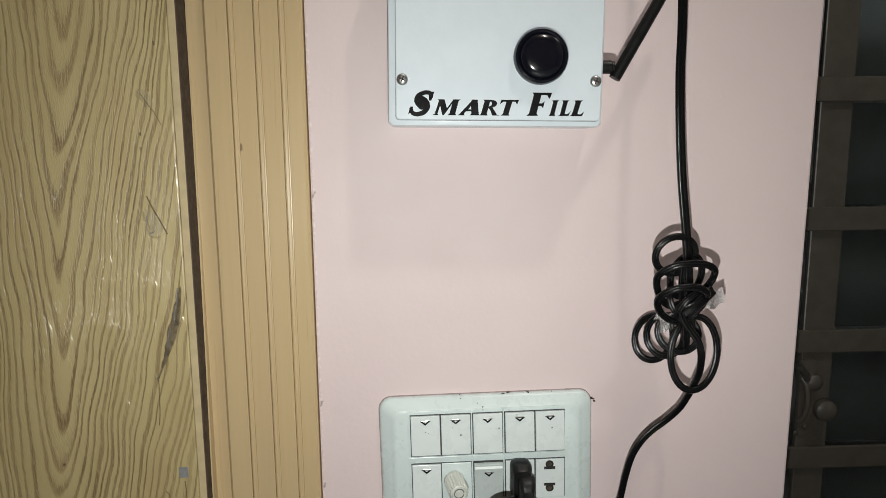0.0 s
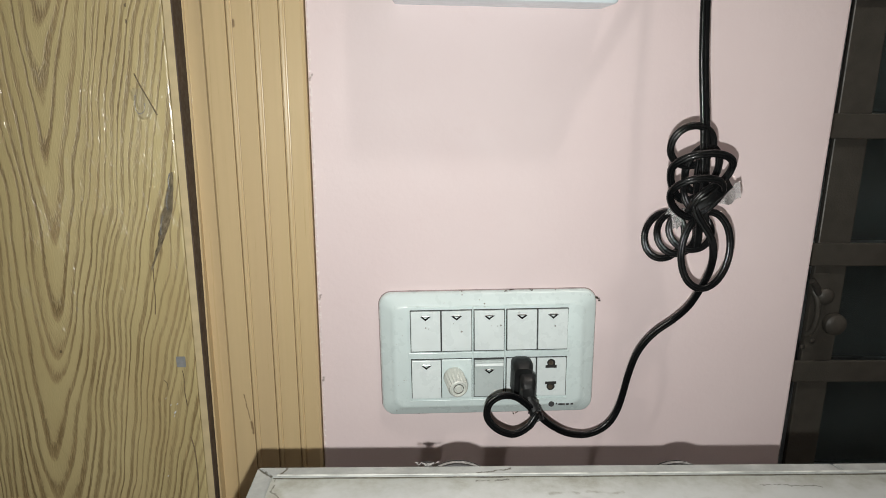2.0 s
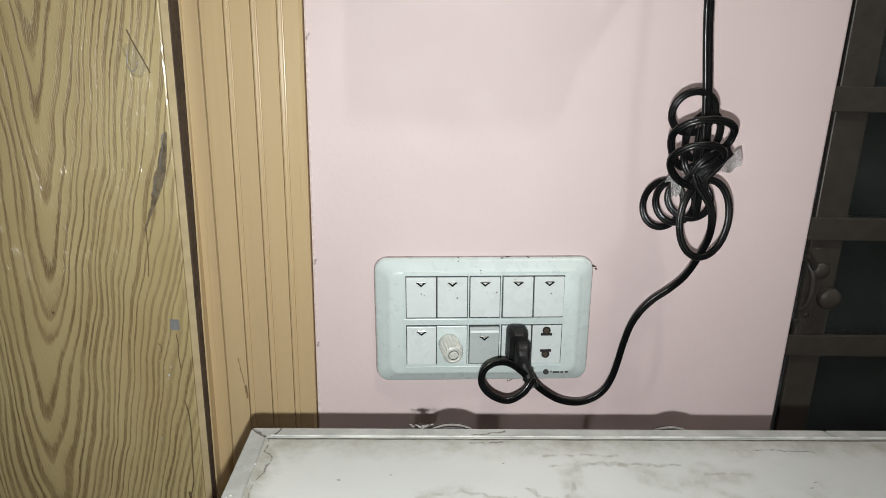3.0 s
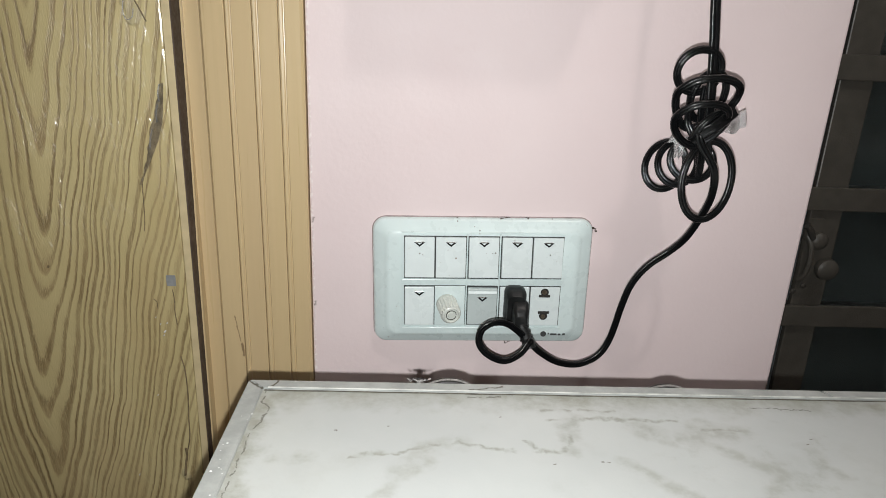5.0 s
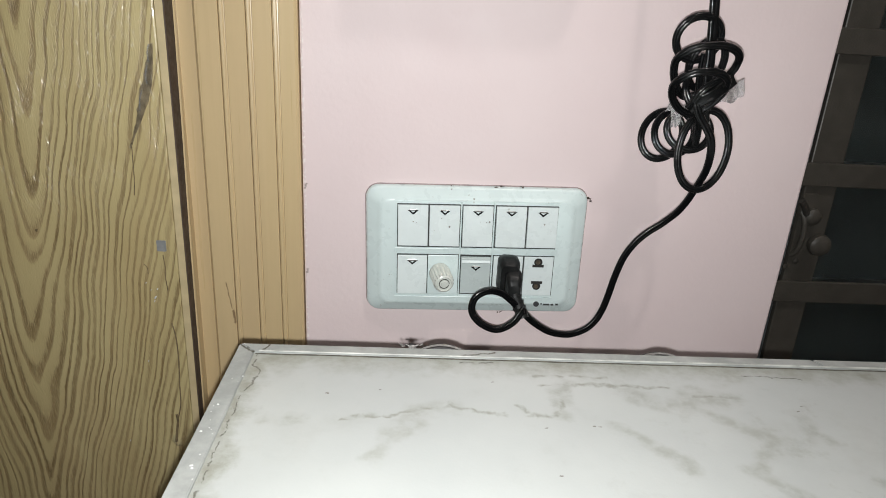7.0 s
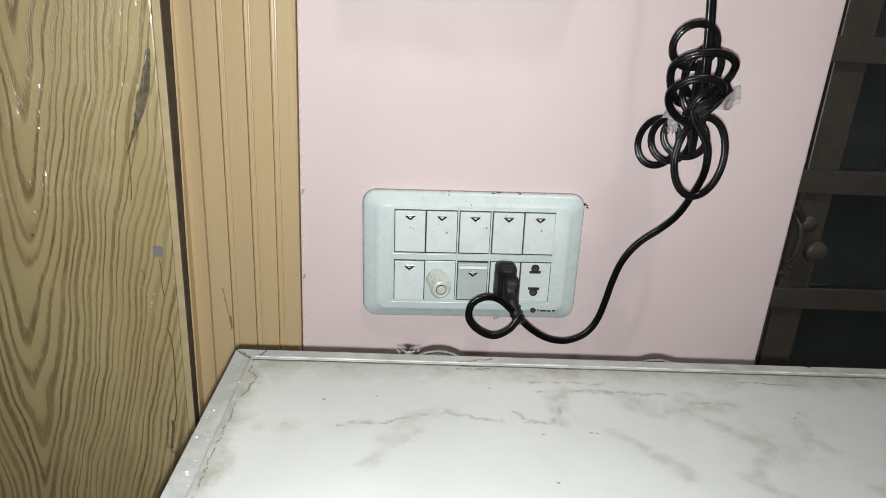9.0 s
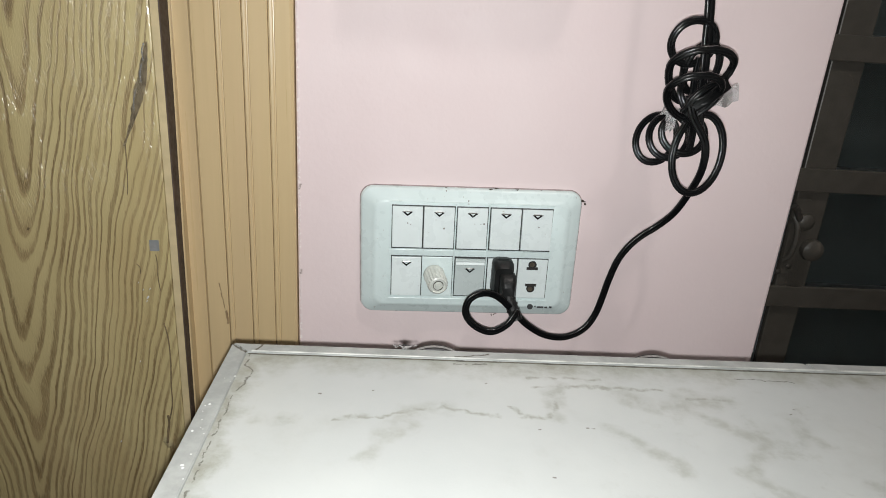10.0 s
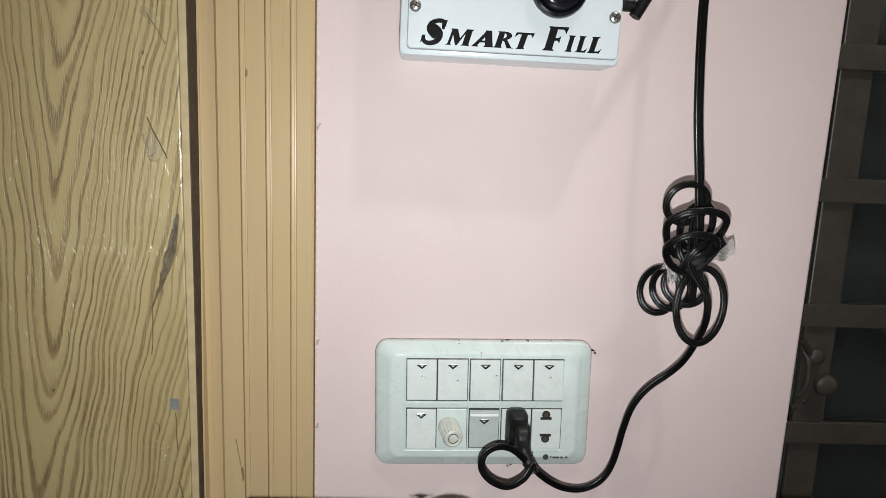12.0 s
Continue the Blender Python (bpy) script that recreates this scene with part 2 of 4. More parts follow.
def marble_laminate(top):
    n = Nodes("marble_laminate")
    x, y, _ = n.split(n.pos)
    at = n.warped(0.016, 60, 5)
    soft = n.warped(0.03, 45, 5)
    col = n.mix(n.ramp(n.noise(9, 4), 0.3, 0.7), (0.425, 0.45, 0.44), (0.475, 0.50, 0.485))
    cloud = n.most([n.stroke(soft, (a, b, top), (c, d, top), 0.001, 0.009) for a, b, c, d in CLOUDS])
    cloud = n.math("MULTIPLY", cloud, n.ramp(n.noise(120, 4), 0.3, 0.65, 0.2, 0.9))
    far = n.math("MULTIPLY", n.ramp(n.noise(13, 6, 0.62), 0.56, 0.72), 0.24)
    col = n.mix(n.math("MAXIMUM", cloud, far), col, (0.33, 0.34, 0.312))
    smudge = n.math("MULTIPLY", n.ramp(n.noise(34, 6, 0.7), 0.55, 0.74), n.ramp(x, 0.0, 0.25, 0.12, 0.75))
    col = n.mix(smudge, col, (0.30, 0.305, 0.27))
    vein = n.most([n.stroke(at, (a, b, top), (c, d, top), 0.0002, 0.0022) for a, b, c, d in VEINS])
    vein = n.math("MULTIPLY", vein, n.ramp(n.noise(150, 4), 0.3, 0.6, 0.2, 1.0))
    col = n.mix(n.math("MULTIPLY", vein, 0.85), col, (0.262, 0.268, 0.232))
    speck = n.most([n.stroke(n.warped(0.003, 300), (a, b, top), (a + 0.001, b, top), 0.0002, 0.0006) for a, b in SPECKS])
    col = n.mix(n.math("MULTIPLY", speck, 0.85), col, (0.12, 0.1, 0.08))
    # grime that gathers along the metal edging
    grime_y = n.ramp(n.math("ADD", y, n.math("MULTIPLY", n.noise(55, 5, 0.65), 0.036)), -0.192, -0.168)
    grime_x = n.ramp(n.math("SUBTRACT", x, n.math("MULTIPLY", n.noise(70, 5, 0.65), 0.034)), -0.153, -0.136, 1.0, 0.0)
    grime = n.math("MULTIPLY", n.math("MAXIMUM", grime_y, grime_x), n.ramp(n.noise(90, 5, 0.7), 0.3, 0.7, 0.45, 1.0))
    col = n.mix(grime, col, (0.27, 0.275, 0.232))
    crack = n.warped(0.006, 170, 4)
    lines = n.most([n.stroke(crack, (-0.1335, -0.188, top), (-0.1335, -0.20, top), 0.0002, 0.0007), n.stroke(crack, (-0.1335, -0.20, top), (-0.128, -0.206, top), 0.0002, 0.0007), n.stroke(crack, (-0.128, -0.206, top), (-0.131, -0.228, top), 0.0001, 0.0008), n.stroke(crack, (-0.1325, -0.232, top), (-0.1342, -0.38, top), 0.0001, 0.0007), n.stroke(crack, (0.16, -0.197, top), (0.20, -0.199, top), 0.0001, 0.0008), n.stroke(crack, (-0.01, -0.191, top), (0.01, -0.190, top), 0.0001, 0.0009)])
    col = n.mix(n.math("MULTIPLY", lines, 0.85), col, (0.09, 0.088, 0.068))
    rough = n.ramp(n.noise(50, 4), 0.3, 0.7, 0.3, 0.5)
    return n.done(col, rough, normal=n.bump(n.noise(400, 3), 0.0002, 0.4))


def grey_edging():
    n = Nodes("aluminium_edging")
    f = n.noise(45, 5, 0.65)
    col = n.mix(n.ramp(f, 0.35, 0.7), (0.29, 0.305, 0.29), (0.39, 0.405, 0.39))
    at = n.warped(0.005, 160, 4)
    lines = n.most([n.stroke(at, (-0.1455, -0.179, 0.7616), (-0.136, -0.187, 0.7616), 0.0005, 0.0008), n.stroke(at, (-0.128, -0.178, 0.7616), (-0.131, -0.186, 0.7616), 0.0005, 0.0008), n.stroke(at, (-0.01, -0.185, 0.7616), (0.012, -0.18, 0.7616), 0.0001, 0.0012)])
    col = n.mix(n.math("MULTIPLY", lines, 0.95), col, (0.09, 0.08, 0.06))
    return n.done(col, n.ramp(n.noise(80), 0.3, 0.7, 0.6, 0.8), 0.0, n.bump(n.noise(120, 4), 0.0006, 0.4), Specular_IOR_Level=0.3)


def plate_plastic(name, colour):
    n = Nodes(name)
    col = n.mix(n.ramp(n.noise(40, 3), 0.3, 0.7), tuple(c * 0.95 for c in colour), colour)
    dirt = n.math("MULTIPLY", n.ramp(n.noise(190, 4, 0.72), 0.655, 0.71), 0.6)
    col = n.mix(dirt, col, (0.33, 0.31, 0.28))
    return n.done(col, n.ramp(n.noise(90), 0.3, 0.7, 0.22, 0.4), normal=n.bump(n.noise(300, 2), 0.0002, 0.3))


WALL, OAK, VINYL = pink_paint(), oak_laminate(), jamb_vinyl()
MARBLE, EDGING = marble_laminate(0.76), grey_edging()
PLATE = plate_plastic("aged_white_plastic", (0.67, 0.775, 0.765))
ROCKER = plate_plastic("white_rocker_plastic", (0.71, 0.785, 0.78))
KNOB = plate_plastic("yellowed_knob_plastic", (0.62, 0.65, 0.60))
SHADED = plate_plastic("shaded_rocker_plastic", (0.55, 0.62, 0.61))
CASE = plain("white_enclosure_plastic", (0.70, 0.785, 0.835), 0.22, vary=0.04, scale=30, relief=0.0001)
BLACK = plain("black_plastic", (0.008, 0.009, 0.009), 0.42, vary=0.3, Specular_IOR_Level=0.3)
BUTTON = plain("glossy_black_button", (0.006, 0.007, 0.012), 0.14, vary=0.3)
CABLE = plain("black_cable_vinyl", (0.005, 0.0055, 0.006), 0.17, vary=0.3, scale=150, relief=0.0001, Specular_IOR_Level=0.36)
INK = plain("black_ink", (0.006, 0.006, 0.007), 0.6, vary=0.2, Specular_IOR_Level=0.15)
CHROME = plain("worn_chrome", (0.68, 0.67, 0.64), 0.22, 1.0)
BRASS = plain("dull_brass", (0.24, 0.2, 0.15), 0.4, 0.9)
SLOT = plain("dark_slot", (0.02, 0.018, 0.016), 0.7)
GATE = plain("brown_gate_paint", (0.080, 0.074, 0.062), 0.42, vary=0.2, scale=40, relief=0.0004)
EDGE_GLINT = plain("stile_highlight_grey", (0.36, 0.36, 0.34), 0.4, vary=0.4, scale=60)
GATE_METAL = plain("grey_latch_steel", (0.2, 0.19, 0.17), 0.4, 0.8, vary=0.3, scale=120)
GLASS = plain("smoked_glass", (0.42, 0.5, 0.49), 0.12, vary=0.1, scale=8, Transmission_Weight=0.978)
TAPE = plain("clear_tape", (0.9, 0.91, 0.91), 0.14, vary=0.1, scale=200, relief=0.0003, Transmission_Weight=0.8)
PANE_BACK = plain("pane_backing_grey", (0.5, 0.55, 0.58), 0.8, vary=0.2, scale=6)
GAP = plain("dark_brown_edge", (0.078, 0.052, 0.036), 0.7, vary=0.4)
RAW = plain("pale_raw_edge", (0.57, 0.465, 0.27), 0.6, vary=0.15, scale=90, relief=0.0001)
TORN = plain("torn_fibreboard", (0.43, 0.35, 0.22), 0.32, vary=0.5, scale=110, relief=0.0009)
SLIT = plain("slit_film_edge", (0.22, 0.165, 0.09), 0.6, vary=0.5, scale=200)
SILVER = plain("grey_sticker", (0.27, 0.28, 0.28), 0.35, vary=0.2, scale=200)
FLUFF = plain("pale_fluff", (0.40, 0.385, 0.37), 0.9, vary=0.4, scale=300)
DUST = plain("grey_dust", (0.34, 0.32, 0.30), 0.9, vary=0.4, scale=400, relief=0.0006)
DIRT = plain("seam_dirt", (0.14, 0.13, 0.105), 0.9, vary=0.6, scale=160, relief=0.0003)
BEAD = plain("pale_bead_highlight", (0.52, 0.53, 0.5), 0.42, vary=0.45, scale=70)
SCREW = plain("zinc_screw", (0.55, 0.55, 0.54), 0.3, 0.9, vary=0.2, scale=300)
DROP = plain("glossy_white_drop", (0.62, 0.63, 0.62), 0.08, vary=0.05)
SHADED_GRIME = plain("grimy_shaded_pink", (0.40, 0.32, 0.31), 0.7, vary=0.35, scale=90, relief=0.0004)
SEAM = plain("panel_seam_grey", (0.24, 0.26, 0.27), 0.6, vary=0.3, scale=120)
JOINT = plain("grey_joint", (0.05, 0.053, 0.053), 0.6, vary=0.3)
RUBBER = plain("black_rubber", (0.02, 0.018, 0.018), 0.55, vary=0.3, scale=150)
STEEL = plain("white_table_steel", (0.6, 0.6, 0.58), 0.4, vary=0.1)
# unseen room surfaces, kept dull so that little light bounces back
PLASTER = plain("unseen_dull_plaster", (0.30, 0.27, 0.25), 0.7, vary=0.06, scale=8, relief=0.0004)
FLOOR = plain("grey_floor_tile", (0.22, 0.21, 0.19), 0.35, vary=0.15, scale=12)


# ---- building helpers ----
def base(ob):
    """Where a parent's own origin lies."""
    p = Vector((0, 0, 0))
    while ob:
        p, ob = p + ob.location, ob.parent
    return p


def part(name, bm, material, parent=None, label="", smooth=False):
    bmesh.ops.recalc_face_normals(bm, faces=bm.faces)
    if parent:
        bmesh.ops.translate(bm, verts=bm.verts, vec=-base(parent))
    mesh = bpy.data.meshes.new(name)
    bm.to_mesh(mesh)
    bm.free()
    mesh.materials.append(material)
    if smooth:
        for p in mesh.polygons:
            p.use_smooth = True
        mesh.set_sharp_from_angle(angle=radians(40))
    ob = new(name, mesh)
    ob.parent = parent
    return tagged(ob, label)


def thing(name, place, label, category, group="", kind=""):
    ob = new(name)
    ob.location, ob.empty_display_size = place, 0.02
    return tagged(ob, label, category, group, kind)


def block(a, b, bevel=0.0, bm=None, steps=2):
    bm = bm or bmesh.new()
    size, mid = [q - p for p, q in zip(a, b)], [(p + q) / 2 for p, q in zip(a, b)]
    made = bmesh.ops.create_cube(bm, size=1, matrix=Matrix.LocRotScale(mid, None, size))
    if bevel:
        edges = list({e for v in made["verts"] for e in v.link_edges})
        bmesh.ops.bevel(bm, geom=edges, offset=bevel, segments=steps, affect="EDGES", profile=0.5)
    return bm


def turn(bm, m):
    bmesh.ops.transform(bm, matrix=m, verts=bm.verts)
    return bm


def lathe(profile, centre, axis="y", count=32, bm=None):
    """Turns (radius, height) pairs round an axis through centre; height runs towards -y, or +x for axis 'x'."""
    bm = bm or bmesh.new()
    rings = []
    for r, h in profile:
        ring = []
        for i in range(count):
            a = 2 * math.pi * i / count
            c, s = r * math.cos(a), r * math.sin(a)
            p = (c, -h, s) if axis == "y" else (h, c, s) if axis == "x" else (c, s, h)
            ring.append(bm.verts.new(Vector(p) + Vector(centre)))
        rings.append(ring)
    for low, high in zip(rings, rings[1:]):
        for i in range(count):
            j = (i + 1) % count
            bm.faces.new((low[i], low[j], high[j], high[i]))
    bm.faces.new(rings[-1])
    bm.faces.new(rings[0])
    return bm


def smooth_line(points, per=10, closed=False):
    """A Catmull-Rom line through points."""
    p = [Vector(q) for q in points]
    n = len(p)
    get = (lambda i: p[i % n]) if closed else (lambda i: p[min(max(i, 0), n - 1)])
    out = []
    for i in range(n if closed else n - 1):
        a, b, c, d = get(i - 1), get(i), get(i + 1), get(i + 2)
        for k in range(per):
            t = k / per
            out.append(0.5 * (2 * b + (c - a) * t + (2 * a - 5 * b + 4 * c - d) * t * t + (3 * b - a - 3 * c + d) * t ** 3))
    if not closed:
        out.append(p[-1])
    return out


def twin_profile(width, thick, count=9):
    """The outline of a flat two-core flex: two rounds with a groove between."""
    r = thick / 2
    off = width / 2 - r
    pts = []
    for side in (1, -1):
        for i in range(count):
            a = (-0.72 + 1.44 * i / (count - 1)) * math.pi
            pts.append((side * (off + r * math.cos(a)), side * r * math.sin(a)))
    return pts


def sweep(line, profile, closed=False, facing=Vector((0, -1, 0)), bm=None):
    bm = bm or bmesh.new()
    n, rings, last = len(line), [], None
    for i, p in enumerate(line):
        a = line[(i - 1) % n] if closed or i else line[0]
        b = line[(i + 1) % n] if closed or i < n - 1 else line[-1]
        t = (b - a).normalized()
        w = t.cross(facing)
        if last is not None:
            keep = (last - t * last.dot(t)).normalized()
            if w.dot(keep) < 0:
                w = -w
            w = keep.lerp(w.normalized(), 0.35 * min(1, w.length * 1.4)) if w.length > 1e-4 else keep
        w.normalize()
        last, u = w, t.cross(w).normalized()
        rings.append([bm.verts.new(p + w * x + u * y) for x, y in profile])
    m = len(profile)
    for k in range(n if closed else n - 1):
        lo, hi = rings[k], rings[(k + 1) % n]
        for i in range(m):
            j = (i + 1) % m
            bm.faces.new((lo[i], lo[j], hi[j], hi[i]))
    if not closed:
        bm.faces.new(rings[0])
        bm.faces.new(rings[-1])
    return bm


def round_profile(r, count=12):
    return [(r * math.cos(2 * math.pi * i / count), r * math.sin(2 * math.pi * i / count)) for i in range(count)]


def rounded_outline(w, h, r, count=8):
    pts = []
    for cx, cz, a0 in ((w / 2 - r, h / 2 - r, 0), (-w / 2 + r, h / 2 - r, 90), (-w / 2 + r, -h / 2 + r, 180), (w / 2 - r, -h / 2 + r, 270)):
        for i in range(count + 1):
            a = radians(a0 + 90 * i / count)
            pts.append((cx + r * math.cos(a), cz + r * math.sin(a)))
    return pts


def shells(layers, centre, bm=None, cap=True):
    """Stacks rounded outlines (w, h, r, depth, lift), joined ring to ring; depth runs towards -y."""
    bm = bm or bmesh.new()
    rings = [[bm.verts.new((centre[0] + x, centre[1] - d, centre[2] + z + dz)) for x, z in rounded_outline(w, h, r)] for w, h, r, d, dz in layers]
    n = len(rings[0])
    for lo, hi in zip(rings, rings[1:]):
        for i in range(n):
            j = (i + 1) % n
            bm.faces.new((lo[i], lo[j], hi[j], hi[i]))
    if cap:
        bm.faces.new(rings[-1])
        bm.faces.new(rings[0])
    return bm


def structure(name, bm, material, label, category="wall", parent=None):
    return tagged(part(name, bm, material, parent), label, category, kind="structure")


# ---- the room ----
X0, X1, Y0, TOP = -1.5, 1.9, -2.6, 2.72
WALL_L, WALL_R, DOOR_R, JAMB_L = -0.1355, 0.2865, -0.2305, -0.2302
structure("floor", block((X0 - 0.1, Y0 - 0.1, -0.1), (X1 + 0.1, 1.1, 0)), FLOOR, "unseen plain grey tiled floor", "floor")
structure("ceiling", block((X0 - 0.1, Y0 - 0.1, TOP), (X1 + 0.1, 1.1, TOP + 0.1)), PLASTER, "unseen ceiling, dull to cut bounced light", "ceiling")
# the gate reveal is out of plumb, the wall a little wider towards the top
pier = block((WALL_L, 0, 0), (WALL_R, 0.14, TOP), 0.002)
for v in pier.verts:
    if v.co.x > 0.2:
        v.co.x += 0.0045 + 0.008 * (v.co.z - 0.7)
structure("wall_main", pier, WALL, "pale pink painted wall between door and gate")
structure("wall_over_door", block((-1.16, 0, 2.12), (WALL_L - 0.001, 0.14, TOP)), WALL, "pink painted wall over the door")
structure("wall_beside_door", block((X0, 0, 0), (-1.161, 0.14, TOP)), WALL, "pink painted wall beside the door")
structure("wall_over_gate", block((WALL_R + 0.022, 0, 2.15), (1.25, 0.14, TOP)), WALL, "pink painted wall over the gate opening")
structure("wall_beside_gate", block((1.251, 0, 0), (X1, 0.14, TOP)), WALL, "pink painted wall beside the gate opening")
structure("wall_west", block((X0 - 0.1, Y0, 0), (X0, 1.1, TOP)), PLASTER, "unseen side wall, dull to cut bounced light")
structure("wall_east", block((X1, Y0, 0), (X1 + 0.1, 1.1, TOP)), PLASTER, "unseen side wall, dull to cut bounced light")
structure("wall_south", block((X0, Y0 - 0.1, 0), (X1, Y0, TOP)), PLASTER, "unseen rear wall, dull to cut bounced light")
# added reflector: returns torch light through the panes so they are not black
structure("wall_behind_panes", block((X0, 1.0, 0), (X1, 1.1, TOP)), PANE_BACK, "added grey wall behind the gate that brightens its panes")


def jamb_outline():
    """The section of the door frame: a stepped edge and three double grooves in a flat face."""
    pts = [(JAMB_L, 0.10), (JAMB_L, 0.003), (JAMB_L + 0.001, 0.0025), (-0.217, 0.003), (-0.2145, -0.0035), (-0.213, -0.005)]
    for g in (-0.1955, -0.175, -0.155):
        # a sharp slit and, beside it, a shallow rounded one
        pts += [(g - 0.0009, -0.005), (g - 0.0004, -0.0046), (g - 0.0002, -0.0022), (g + 0.0003, -0.0022), (g + 0.0005, -0.0048), (g + 0.0012, -0.0052),
                (g + 0.0030, -0.005), (g + 0.0038, -0.0042), (g + 0.0044, -0.0041), (g + 0.0050, -0.0050)]
    pts += [(-0.1385, -0.005), (WALL_L - 0.0006, -0.003), (WALL_L - 0.0006, 0.10)]
    return pts


def tall_jamb(z_top):
    """The frame's section raised to z_top, in four lengths."""
    bm, rings = bmesh.new(), []
    for z in (0, 0.7, 1.4, z_top):
        rings.append([bm.verts.new((x, y, z)) for x, y in jamb_outline()])
    n = len(rings[0])
    for lo, hi in zip(rings, rings[1:]):
        for i in range(n):
            j = (i + 1) % n
            bm.faces.new((lo[i], lo[j], hi[j], hi[i]))
    bm.faces.new(rings[0])
    bm.faces.new(rings[-1])
    return bm


def extrude_up(outline, z0, z1):
    bm = bmesh.new()
    low, high = ([bm.verts.new((x, y, z)) for x, y in outline] for z in (z0, z1))
    n = len(outline)
    for i in range(n):
        j = (i + 1) % n
        bm.faces.new((low[i], low[j], high[j], high[i]))
    bm.faces.new(low)
    bm.faces.new(high)
    return bm


frame_1 = tagged(thing("door_frame", (-0.19, 0, 0), "tan vinyl door frame with fine vertical grooves", "door frame"), kind="structure")
part("jamb", tall_jamb(2.06), VINYL, frame_1)
part("jamb", turn(extrude_up(jamb_outline(), 0, 2.06), Matrix.Translation((-1.295, 0, 0)) @ Matrix.Diagonal((-1, 1, 1, 1))), VINYL, frame_1)
lip = bmesh.new()
levels = [(0.0, 0.0095), (0.6, 0.0095), (0.76, 0.0075), (0.86, 0.0035), (0.98, 0.0), (1.16, -0.0027)]
loops_ = [[lip.verts.new((x, y, z)) for x, y in ((JAMB_L - 0.0002, 0.0029), (JAMB_L - 0.0002, -d), (JAMB_L + 0.0012, -d), (JAMB_L + 0.0012, 0.0029))] for z, d in levels]
for lo, hi in zip(loops_, loops_[1:]):
    for i in range(4):
        lip.faces.new((lo[i], lo[(i + 1) % 4], hi[(i + 1) % 4], hi[i]))
lip.faces.new(loops_[0])
lip.faces.new(loops_[-1])
part("lip", lip, VINYL, frame_1, "raised outer lip that fades out upwards")
part("head", block((-1.159, -0.005, 2.061), (WALL_L - 0.0006, 0.10, 2.119), 0.002), VINYL, frame_1)
# dark brown here paints the shadow inside the rebate
part("rebate", block((JAMB_L - 0.04, 0.019, 0), (JAMB_L - 0.0005, 0.09, 2.06)), GAP, frame_1, "rebate of the frame, its shadow put in as dark colour")


